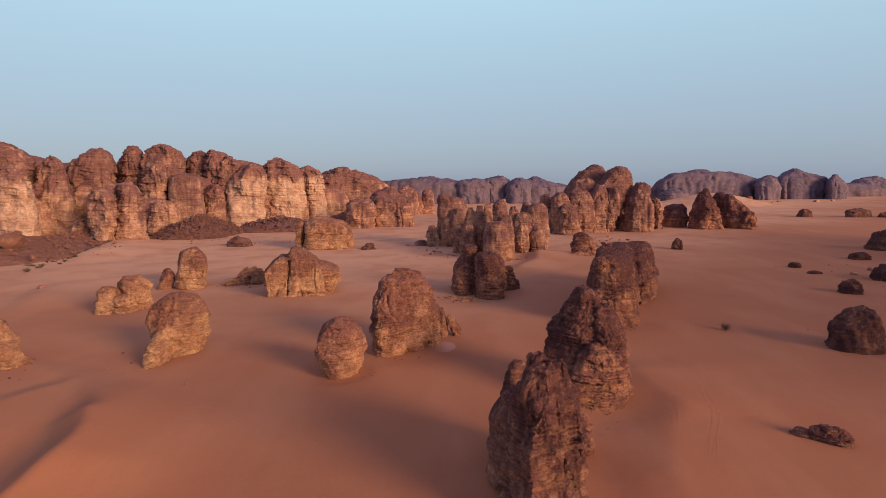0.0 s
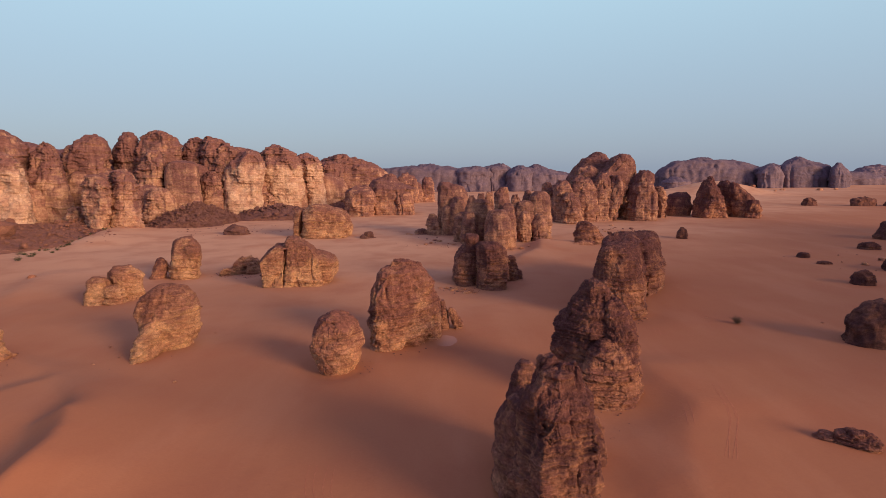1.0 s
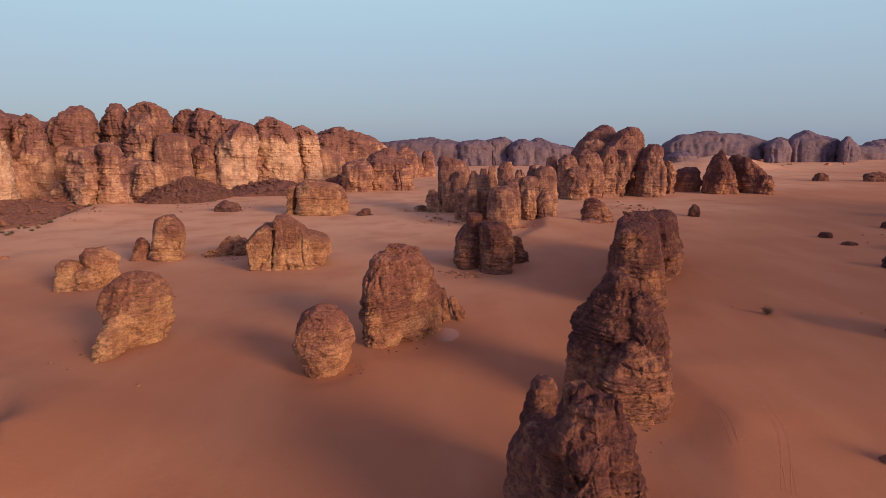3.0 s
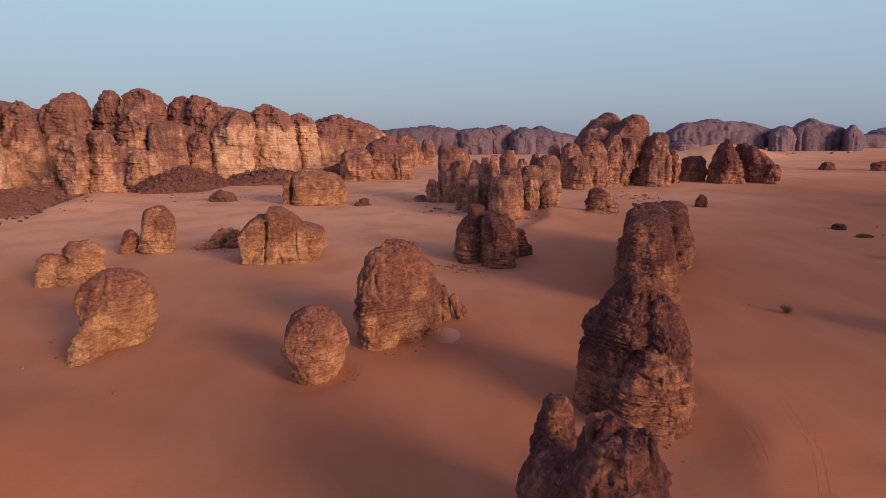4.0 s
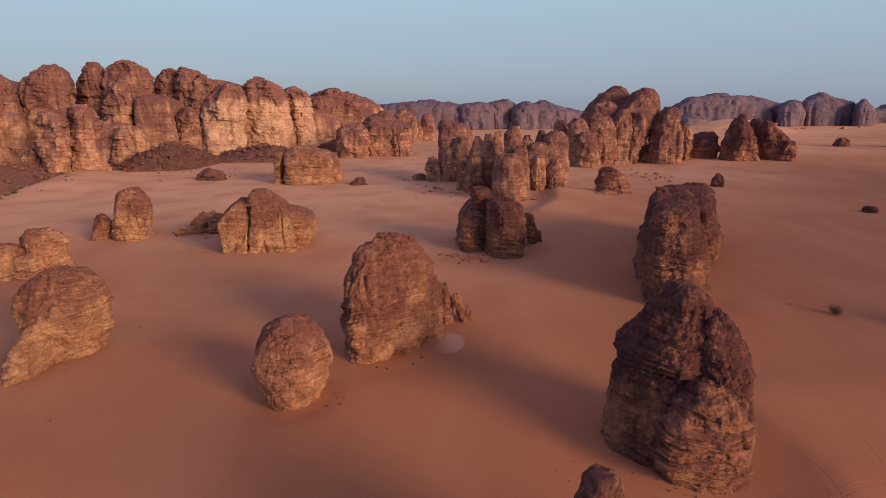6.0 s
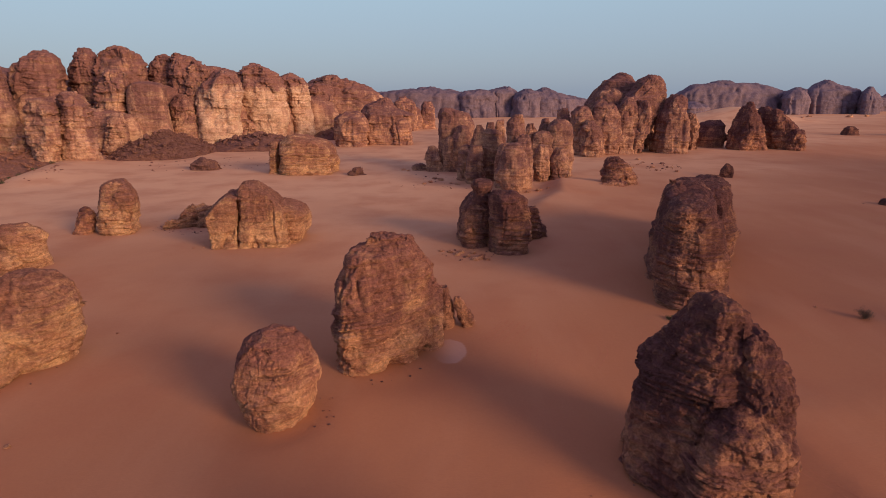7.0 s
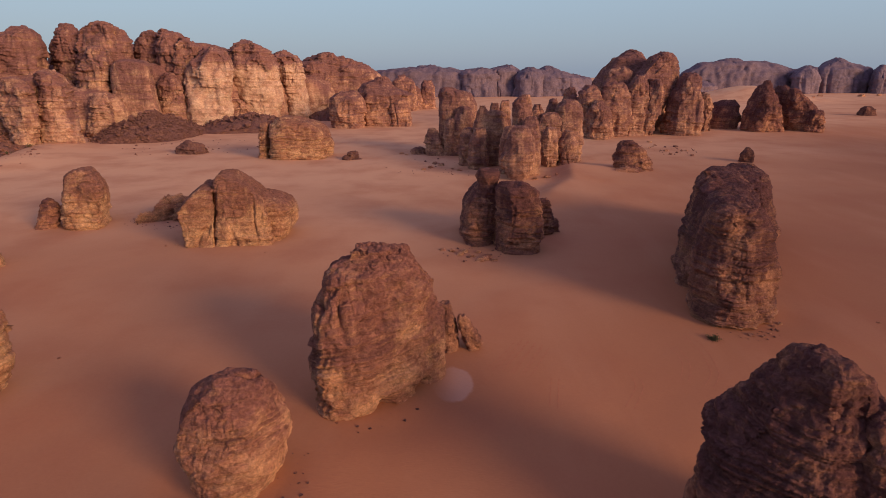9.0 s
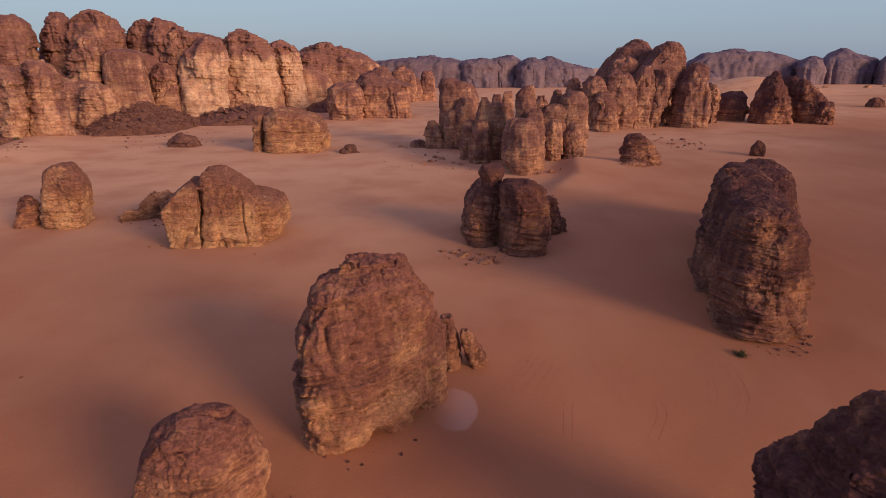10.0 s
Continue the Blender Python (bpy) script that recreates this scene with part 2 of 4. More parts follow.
def horned_dune(x, y):
    """The sharp-crested dune before the mushroom rock: its crest bends round a slip face on the west side and ends in a nose on the north."""
    v = x + 81.6 + 0.0165 * (y - 108.5) ** 2
    nose = 128.5 + 0.5 * np.clip(v, 0, 60)
    height = 6.0 * smooth(86, 110, y) * (1 - smooth(nose, nose + 13 + 2.2 * np.clip(v, 0, 60), y))
    back = np.clip(1 - v / 42, 0, 1)
    drop = height - 0.58 * np.abs(v)
    slip = 0.5 * (drop + np.sqrt(drop**2 + 0.3)) * smooth(0, 0.6, height)
    hollow = -1.6 * np.exp(-(((x + 100) / 9) ** 2) - (((y - 112) / 16) ** 2))
    return np.where(v > 0, height * back**2 * (1.5 - 0.5 * back), np.minimum(slip, height)) + hollow


SCOUR = [(19, 102, 12), (40, 149, 15), (75, 234, 13), (-15, 196, 14), (-34, 168, 7), (22, 286, 13)]


def ground_height(x, y):
    x, y = np.asarray(x, float), np.asarray(y, float)
    p = np.stack([x.ravel() / 90, y.ravel() / 90, 0 * x.ravel()], 1)
    z = (0.9 * pn(p + 3.3) + 0.35 * pn(p * 3.1)).reshape(x.shape)
    z = z + horned_dune(x, y) + ridge(x, y, -124, 140, -112, 160, 1.3, 22, 6)
    z = z + np.maximum(ridge(x, y, 48, 354, 74, 402, 3.6, 28, 9), ridge(x, y, 69, 390, 82, 452, 4.6, 30, 9))
    z = z + ridge(x, y, -296, 455, -338, 580, 5.5, 34, 10)
    z = z + ridge(x, y, -205, 262, -232, 330, 2.0, 26, 8)
    # the lip of the wind-scoured hollow beside the pillars
    z = z + ridge(x, y, 45, 98, 63, 138, 1.5, 24, 11) + ridge(x, y, 64, 136, 62, 174, 1.5, 24, 11)
    for cx, cy, r in SCOUR:
        d = np.hypot(x - cx, y - cy)
        z = z - 0.45 * np.exp(-(((d - r * 1.12) / (0.45 * r)) ** 2))
    z = z + 30 * np.exp(-(((x - 640) / 75) ** 2) - (((y - 1265) / 60) ** 2)) + 9 * np.exp(-(((x - 560) / 80) ** 2) - (((y - 1290) / 60) ** 2))
    far = smooth(1500, 3200, np.hypot(x, y))
    return z * (1 - far)


def axis_steps(lo, hi, step, far, growth):
    mid = np.arange(lo, hi + step, step)
    up, s, v = [], step, mid[-1]
    while v < far:
        s *= growth
        v += s
        up.append(v)
    down, s, v = [], step, mid[0]
    while v > -far:
        s *= growth
        v -= s
        down.append(v)
    return np.concatenate([down[::-1], mid, up])


def build_ground():
    xs, ys = axis_steps(-170, 190, 1.6, 4900, 1.07), axis_steps(70, 330, 1.6, 4900, 1.06)
    gx, gy = np.meshgrid(xs, ys)
    v = np.stack([gx.ravel(), gy.ravel(), ground_height(gx, gy).ravel()], 1)
    a = np.arange(len(xs) * len(ys)).reshape(len(ys), len(xs))
    q = np.stack([a[:-1, :-1], a[:-1, 1:], a[1:, 1:], a[1:, :-1]], -1)
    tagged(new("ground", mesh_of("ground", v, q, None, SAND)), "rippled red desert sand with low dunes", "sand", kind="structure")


build_ground()


# ---------------------------------------------------------------- rocks
def cells(u, v, k):
    """Cells of broken stone within each bed k: a random number for each cell, and how far a point is from its edges."""
    iu, iv = np.floor(u).astype(np.int64), np.floor(v).astype(np.int64)
    kk = (k.astype(np.int64) * 57) & 255
    best, second, own = np.full(u.shape, 9.0), np.full(u.shape, 9.0), np.zeros(u.shape)
    for a in (-1, 0, 1):
        for b in (-1, 0, 1):
            h = PERM[PERM[PERM[(iu + a) & 255] + ((iv + b) & 255)] + kk]
            h2 = PERM[h + 31]
            dd = (iu + a + 0.15 + 0.7 * h / 255 - u) ** 2 + (iv + b + 0.15 + 0.7 * h2 / 255 - v) ** 2
            near = dd < best
            second = np.where(near, best, np.minimum(second, dd))
            own = np.where(near, PERM[h2 + 77] / 255.0, own)
            best = np.where(near, dd, best)
    return own, np.sqrt(second) - np.sqrt(best)


def side_view(w, d, h, bulge, mult, sink):
    """Height, half width, half depth and middle along a rounded body's side, from the ground to its crown."""
    phi = np.linspace(0, math.pi / 2, 400)
    r, z = np.cos(phi) ** (2 / bulge), np.sin(phi) ** (2 / bulge)
    r[-1] = 0.0
    at = np.linspace(0, 1, 41)
    girth = np.interp(z, at, np.convolve(np.r_[[mult[0]] * 6, np.interp(at, np.linspace(0, 1, len(mult)), mult), [mult[-1]] * 6], np.ones(13) / 13, "valid"))
    z, r = np.r_[-sink, z * h], np.r_[r[0] * girth[0], r * girth]
    return z, r * w / 2, r * d / 2, 0 * z


def drawn_view(prof, d, sink, taper):
    """The same for a body given by its outline: rows of height, left side and right side, from the crown down."""
    rows = np.array(sorted(prof), float)
    rows = rows[rows[:, 0] > 0.3]
    h = rows[-1, 0]
    z = np.linspace(0, h, 300)
    width = max(3, int(300 * 0.05)) | 1
    even = lambda x: np.convolve(np.r_[[x[0]] * (width // 2), x, x[-1] + (x[-1] - x[-2]) * np.arange(1, width // 2 + 1)], np.ones(width) / width, "valid")
    left, right = even(np.interp(z, rows[:, 0], rows[:, 1])), even(np.interp(z, rows[:, 0], rows[:, 2]))
    a, mid = np.maximum(right - left, 0.6) / 2, (left + right) / 2
    b = d / 2 * (a / a.max()) ** taper
    # the crown closes in a low dome
    f = np.linspace(0, 1, 60)[1:]
    top_a, top_b = a[-1] * np.sqrt(1 - f**2), b[-1] * np.sqrt(1 - f**2)
    rise = 0.22 * min(a[-1], b[-1])
    z = np.r_[-sink, z - rise * (z / h) ** 4, h - rise + rise * f]
    return z, np.r_[a[0], a, top_a], np.r_[b[0], b, top_b], np.r_[mid[0], mid, np.full(59, mid[-1])]


def lobe(seed, w=0, d=10, h=0, rot=0, bulge=2.6, plan=2.4, mult=(1, 1, 1), lean=(0, 0), res=(160, 110), g=1.0, lump=0.06, crack=1.0, sink=3.0, ledge=1.0, dip=0.05, flute=0.0, rough=1.0, hollows=(), prof=None, taper=0.7, skew=0.0, slant=0.0, cuts=(), facets=4, blocks=1.4, thin=0.8, high=-0.5):
    """One body of rock: vertices and faces, standing on z = 0 and going on below it. prof: its outline seen along y, or w, h and mult (its girth low,
    half way and high up) and bulge (2 for a dome, 5 for a block). plan: 2 for an oval, 5 for an oblong; skew, slant: how its plan runs aslant along y or x;
    high: how much stronger its ledges grow towards the top; cuts: faces broken flat, as bearing from x, slope, share of the body that is left; g: the size of ledges and cracks against 1 for a near rock."""
    nu, nv = res
    rng = np.random.RandomState(seed)
    off = rng.uniform(-90, 90, 3)
    Z, A, B, C = drawn_view(prof, d, sink, taper) if prof else side_view(w, d, h, bulge, mult, sink)
    w, h = 2 * A.max(), Z.max()
    arc = np.r_[0, np.cumsum(np.hypot(np.hypot(np.diff(A), np.diff(B)) * 0.7, np.diff(Z)))]
    s = np.linspace(0, arc[-1], nv)
    z, a_, b_, c_ = (np.interp(s, arc, v) for v in (Z, A, B, C))
    th = np.linspace(0, 2 * math.pi, nu, endpoint=False)
    c, sn = np.cos(th), np.sin(th)
    oval = (np.abs(c) ** plan + np.abs(sn) ** plan) ** (-1 / plan)
    x, y, zz = a_[:, None] * oval * c, b_[:, None] * oval * sn, np.repeat(z[:, None], nu, 1)
    turn = radians(rot)
    x, y = x * math.cos(turn) - y * math.sin(turn) + c_[:, None], x * math.sin(turn) + y * math.cos(turn) + skew * x
    x, y = x + slant * y + lean[0] * zz / h, y + lean[1] * zz / h
    P = np.stack([x, y, zz], -1)
    S = min(w, d, h * 1.3)
    # faces where great slabs have broken away
    start = rng.uniform(0, 360)
    fronts = [(-90 if n % 2 == 0 else 90) + rng.uniform(-42, 42) for n in range(facets)] if prof else [start + 360 * (n + rng.uniform(-0.3, 0.3)) / facets for n in range(facets)]
    planes = list(cuts) + [(fronts[n], rng.uniform(-6, 30), rng.uniform(0.84, 0.95)) for n in range(facets)]
    for bearing, slope, share in planes:
        n = np.array([math.cos(radians(bearing)) * math.cos(radians(slope)), math.sin(radians(bearing)) * math.cos(radians(slope)), math.sin(radians(slope))])
        reach = (P - (0, 0, 0.45 * h)) @ n + 0.05 * S * pn((P.reshape(-1, 3) + off) / (0.45 * S) + 61).reshape(P.shape[:2])
        over = np.clip(reach - share * reach.max(), 0, None)
        P = P - 0.9 * over[..., None] * n
    for big in (True, False):
        du = np.roll(P, -1, 1) - np.roll(P, 1, 1)
        dv = np.gradient(P, axis=0)
        N = np.cross(du, dv)
        N /= np.linalg.norm(N, axis=-1, keepdims=True) + 1e-9
        p, nrm = P.reshape(-1, 3), N.reshape(-1, 3)
        q = p + off
        if big:
            D = lump * S * 1.5 * fbm(q / (0.5 * S), 3)
            for hx, hy, hz, hr, deep in hollows:
                D -= deep * np.exp(-(((p - (hx, hy, hz)) ** 2).sum(1) / hr**2) ** 2)
        else:
            side = (1 - 0.6 * np.clip(nrm[:, 2], 0, 1) ** 2) * (1 + high * smooth(0.4, 0.75, p[:, 2] / h))
            warp = q[:, 2] + dip * q[:, 0] + 1.3 * g * pn(q / (9 * g)) + 0.35 * g * pn(q / (2.6 * g))
            level = np.stack([0.2 * q[:, 0] / (9 * g), 0.2 * q[:, 1] / (9 * g), warp / (6.5 * g)], 1)
            bedded = smooth(-0.18, 0.30, pn(level + 23) + 0.25 * (0.45 - p[:, 2] / h))
            broken = smooth(-0.15, 0.25, pn(q / (7 * g) + 41))
            # thick beds that stand forward or back, each split into blocks
            for thick, wide, a_bed, a_block, a_gap in ((5.6 * g, 8 * g, 1.15, 0.65, 0.85), (2.0 * g, 4.0 * g, 0.80, 0.45, 0.70)):
                bed = warp / thick + 0.9 * pn(np.stack([0 * warp, 0 * warp + 5.5, warp / (3.3 * thick)], 1))
                k = np.floor(bed)
                f = bed - k
                own, edge = cells(q[:, 0] / wide + 0.35 * pn(q / wide), q[:, 1] / wide + 0.35 * pn(q / wide + 9), k)
                lie = pn(np.stack([q[:, 0] / (2.2 * wide), q[:, 1] / (2.2 * wide), k * 7.31 + 0.37], 1))
                lip = np.minimum(f, 1 - f) * thick / g
                D = (0 if thick > 4 * g else D) + ledge * side * g * a_bed * (0.35 + 0.65 * bedded) * (1.6 * lie + 0.7 * (0.5 - f))
                D += blocks * side * g * a_block * broken * (own - 0.5)
                D -= ledge * side * g * a_gap * (0.25 + 0.75 * broken) * smooth(-0.2, 0.25, lie + 0.1) * np.exp(-((lip / 0.28) ** 2))
                D -= crack * g * 0.5 * a_gap * broken * np.exp(-((edge / 0.06) ** 2))
            # thin beds, strongest low down
            for thick, amp in ((0.8 * g, 0.36), (0.36 * g, 0.12)):
                bed = warp / thick
                k = np.floor(bed)
                f = bed - k
                lie = pn(np.stack([q[:, 0] / (5 * g), q[:, 1] / (5 * g), k * 3.71 + 0.37], 1))
                D += thin * ledge * side * g * amp * bedded * (2.2 * lie + 1.2 * (smooth(0, 0.35, np.minimum(f, 1 - f)) - 0.5))
            # long upright joints
            k1 = pn(np.stack([q[:, 0] / (10 * g), q[:, 1] / (10 * g), q[:, 2] / (45 * g)], 1))
            where = smooth(0.0, 0.3, pn(q / (18 * g) + 13))
            D -= crack * g * 1.3 * where * np.exp(-((k1 / 0.03) ** 2))
            if flute:
                fl = pn(np.stack([q[:, 0] / (8 * g), q[:, 1] / (8 * g), q[:, 2] / (60 * g)], 1) + 3.7)
                D -= flute * side * g * 1.8 * (1 - smooth(0.0, 0.22, np.abs(fl)))
            # weathered knobs and pits
            D += rough * g * (0.65 * (billow(q * (1, 1, 1.25) / (4.6 * g) + 2.2, 4) - 0.45) * (1.25 - 0.6 * bedded) + 0.34 * fbm(q / (1.1 * g) + 7, 3))
        # calm the crown, where the rows of points close in
        D = D.reshape(nv, nu)
        mean = D.mean(1, keepdims=True)
        reach = np.linalg.norm(P - P.mean(1, keepdims=True), axis=-1).mean(1, keepdims=True)
        D = mean + (D - mean) * smooth(0.0, 1.6 * g, reach)
        P = P + N * D[..., None]
    flat = P[-7, :, 2].mean()
    for i, w_i in ((-1, 1.0), (-2, 0.9), (-3, 0.75), (-4, 0.5), (-5, 0.25)):
        P[i, :, 2] += w_i * (flat - P[i, :, 2])
    top = P[-1].mean(0)
    v = np.concatenate([P[:-1].reshape(-1, 3), top[None]])
    i = np.arange((nv - 1) * nu).reshape(nv - 1, nu)
    j = np.roll(i, -1, 1)
    quads = np.stack([i[:-1], j[:-1], j[1:], i[1:]], -1).reshape(-1, 4)
    tris = np.stack([i[-1], j[-1], np.full(nu, len(v) - 1)], -1)
    return v, quads, tris


def rock(name, label, category, x, y, bodies, material=None, group="", res=(160, 110), g=1.0, kind="", parent=None):
    """A rock standing on the sand. bodies: rows of dx, dy, dict of lobe()'s arguments (and dz, and the part's name)."""
    material = material or ROCK
    made = []
    for dx, dy, args in bodies:
        args = dict(args)
        dz, own = args.pop("dz", 0.0), args.pop("part", "body" if not made else "buttress")
        args.setdefault("res", res)
        args.setdefault("g", g)
        v, q, t = lobe(args.pop("seed", int(abs(31 * x + 17 * y + 7 * dx + 5 * dy) * 10 + 13 * len(made)) % 90000), **args)
        single = len(bodies) == 1
        me = mesh_of(name if single else own, v if single else v + (dx, dy, dz), q, t, material)
        made.append(new(name if single else own, me))
    if len(made) == 1:
        top = made[0]
    else:
        top = new(name)
        for ob in made:
            ob.parent = top
    top.location = (x, y, 0.0)
    if parent:
        top.parent = parent
        return top
    return tagged(top, label, category, group, kind)


NEAR, MIDDLE, SMALL = (400, 310), (150, 120), (72, 52)
STACK = dict(ledge=0.7, flute=0.25, crack=0.9, facets=3)

# the row of three great pillars
rock("rock_pillar", "dark craggy sandstone pillar with a split top", "rock", 18, 93, [
    (0, 0, dict(d=18, rough=1.3, plan=2.8, slant=0.1, prof=[(28.4, -3.0, 2.2), (26.3, -3.7, 3.2), (23.2, -5.4, 5.3), (20.3, -6.6, 6.6), (15, -7.1, 7.3), (10, -7.1, 7.4), (5, -6.7, 6.9)], cuts=((202, 4, 0.74), (-78, 6, 0.80), (-15, 8, 0.88)), facets=2, hollows=((-4.2, -7.5, 20, 2.0, 1.6), (2.0, -9.0, 22, 1.6, 1.0)))),
    (-2.2, 21, dict(d=9, prof=[(21.6, -1.4, 1.3), (20.3, -2.3, 2.3), (17, -2.7, 2.8), (12, -3.6, 4.0), (6.8, -4.6, 5.2)], facets=2, res=(180, 150), g=0.8)),
    (-4.2, 11, dict(d=15, prof=[(18.5, -2.0, 2.8), (16.0, -3.1, 3.3), (13.5, -4.5, 3.9), (9.6, -4.7, 4.0), (2, -4.4, 4.1)], res=(200, 150), cuts=((200, 6, 0.8),))),
    (-1.6, 0.5, dict(d=5, prof=[(30.2, -1.0, 0.8), (29.2, -1.7, 1.5), (27, -1.9, 1.8), (20, -2, 2)], res=(90, 110), g=0.55, part="knob")),
    (1.4, -1.5, dict(d=5.5, prof=[(29.6, -1.2, 1.0), (28.4, -1.9, 1.7), (26, -2.1, 2.2), (20, -2.4, 2.6)], res=(90, 110), g=0.55, part="knob")),
    (-7, -3, dict(w=6, d=8, h=6, bulge=2.2, mult=(1.1, 0.9, 0.7), res=(120, 80))),
    (12.5, 23.5, dict(w=6, d=6.5, h=8.5, bulge=2.4, res=(120, 80))),
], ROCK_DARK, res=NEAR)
rock("rock_pillar", "dark two-stepped sandstone pillar of bedded stone", "rock", 38.8, 153.6, [
    (-0.1, -0.8, dict(crack=0.5, lump=0.05, rough=1.4, d=18, plan=2.6, slant=0.1, prof=[(29.8, -1.0, 1.9), (28.2, -2.0, 3.7), (25.1, -4.3, 5.6), (21.0, -6.4, 7.1), (17.5, -9.2, 8.0), (10.8, -9.7, 8.8), (4.6, -10.0, 8.2)], cuts=((218, 10, 0.75), (185, 20, 0.9)), facets=3)),
    (6.9, -4, dict(d=15, plan=2.7, slant=0.2, lump=0.05, rough=1.4, prof=[(25.6, -3.5, 0.6), (24.6, -4.0, 1.8), (21.4, -4.2, 3.4), (18.5, -4.5, 4.8), (13.9, -4.6, 5.8), (6.7, -4.6, 6.2)], facets=3)),
    (3.1, -8.6, dict(crack=0.5, d=15, plan=2.8, slant=0.1, prof=[(16.4, -2.7, 2.6), (13.4, -5.4, 6.2), (9.5, -6.6, 7.7), (4.8, -7.9, 8.3)], facets=3, ledge=1.3)),
    (2.3, -3, dict(d=10, lump=0.08, rough=1.4, prof=[(30.3, -2.6, 0.2), (28.8, -3.8, 1.8), (25.5, -4.6, 3.0), (20, -4.4, 4.0), (12.7, -4, 4.6)], facets=1, crack=0.4, res=(200, 170), part="knob")),
    (3.5, -13, dict(w=8, d=6, h=5.5, bulge=2.4, res=(120, 80))),
], ROCK_DARK, res=NEAR)
rock("rock_pillar", "tall dark sandstone rock with a flat notched top", "rock", 71.6, 230, [
    (0, 0, dict(seed=77, d=25, plan=3.5, slant=0.38, lump=0.03, rough=1.3, prof=[(29.0, -6.6, 4.0), (27.6, -7.6, 5.8), (21.8, -9.3, 8.4), (13.2, -10.4, 10.4), (8.0, -10.2, 11.6), (2.7, -8.8, 11.4)], crack=0.5, cuts=((-155, 3, 0.72), (-62, 4, 0.84)), facets=2, hollows=((-4.0, -9.0, 24.0, 2.4, 1.6), (-4.0, -11.0, 12.0, 4.0, 1.0)))),
    (11.1, 32, dict(d=50, plan=2.8, slant=0.4, prof=[(29.6, -5.8, -2.0), (27.0, -8.3, 1.6), (24.1, -8.4, 6.4), (14.0, -10.3, 12.0), (5.8, -10.4, 13.0)], facets=3)),
    (14, 34, dict(d=84, plan=3.4, slant=0.42, lump=0.03, prof=[(27.9, -6.5, 4.5), (26.4, -8.3, 7.0), (14, -9.5, 9.5), (5, -9.5, 10.5)], facets=3)),
    (31, 56, dict(d=58, plan=3.0, slant=0.42, prof=[(26.7, -6.4, 4.4), (25.2, -7.8, 6.6), (19.5, -9.6, 8.0), (13.7, -9.0, 9.4), (9.1, -8.9, 10.8)], facets=3)),
], ROCK_DARK, res=NEAR)
# the great boulder and its neighbours
rock("great_boulder", "massive brown sandstone boulder with undercut bedded base", "rock", -13.8, 195, [
    (-0.2, -0.8, dict(d=20, plan=2.6, skew=0.42, prof=[(27.8, -5.0, 4.0), (25.4, -7.8, 8.6), (21.3, -10.0, 10.8), (17.2, -11.2, 11.2), (11.6, -12.0, 11.9), (6, -12.3, 12.2), (2.5, -12.0, 12.2), (0.5, -11.2, 11.8)], cuts=((-66, 10, 0.89), (205, 3, 0.90), (30, 40, 0.91)), facets=2, dip=-0.12, lump=0.08, rough=1.25, ledge=0.9, hollows=((10.0, -3.5, 0.3, 2.2, 3.0), (1.2, -7.4, 0.5, 2.0, 2.0)))),
    (-1.2, -1.5, dict(w=12.5, d=9.5, h=29.0, rot=14, bulge=6.0, plan=2.5, mult=(0.7, 0.8, 0.95), lump=0.05, rough=0.9, blocks=1.0, ledge=1.4, res=(200, 160), part="capstone")),
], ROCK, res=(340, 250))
rock("leaning_stone", "squat knobbed boulder beside the great boulder", "rock", -0.6, 209.5, [
    (0, 0, dict(w=4.8, d=4.6, h=6.0, bulge=2.6, lump=0.14, rough=1.4)), (0, 0.3, dict(d=3.4, prof=[(11.5, -1.4, 0.2), (10.4, -2.1, 0.7), (8.8, -2.2, 1.0), (6.5, -1.0, 1.9), (3, -1.0, 2.1), (0.5, -1.2, 2.2)], facets=1, lump=0.08, rough=1.3, part="knob"))], ROCK_DARK, res=SMALL, g=0.5)
rock("leaning_stone", "dark slab of sandstone leaning against a boulder", "rock", 4.6, 209, [(0, 0, dict(d=3.6, prof=[(8.7, -2.7, -1.6), (7.6, -3.3, -0.9), (5.4, -2.9, 0.4), (3.2, -2.2, 1.7), (0.5, -1.0, 2.5)], plan=3.2, facets=1, lump=0.05, rough=1.2))], ROCK_DARK, res=SMALL, g=0.5)
rock("round_boulder", "egg-shaped brown sandstone boulder, narrow at its foot", "rock", -32.6, 168.4, [
    (0, 0, dict(d=14.5, plan=2.4, taper=0.9, skew=0.1, prof=[(17.6, -2.2, 2.6), (16.5, -4.2, 4.6), (14.2, -5.9, 6.1), (10.8, -7.2, 7.3), (7.8, -7.7, 7.5), (4.8, -7.6, 7.2), (2.4, -7.0, 6.5), (0.5, -5.8, 5.4)], ledge=0.45, cuts=((-105, 15, 0.86), (-30, 5, 0.88)), facets=2, blocks=1.0, crack=0.45, dip=-0.12)),
], ROCK, res=(300, 230))
rock("mushroom_rock", "tan sandstone rock overhanging its narrow eroded foot", "rock", -95.5, 187, [
    (0.4, 3, dict(d=16, plan=2.5, skew=0.12, prof=[(21.8, -2.0, 4.4), (20.4, -4.4, 7.0), (17.4, -7.2, 9.6), (12.5, -8.8, 11.0), (7.6, -8.6, 10.2), (4.2, -7.4, 8.8), (1.0, -6.4, 7.8)], cuts=((-75, 12, 0.86),), facets=2, blocks=0.8, thin=0.45, ledge=0.85, dip=-0.24)),
    (-1.6, -7.0, dict(w=8, d=17, h=12, rot=-4, bulge=2.1, mult=(0.9, 1.0, 0.9), lean=(1.5, 5), lump=0.07, dip=-0.28, res=(150, 100), part="foot")),
], ROCK_TAN, res=(280, 200))
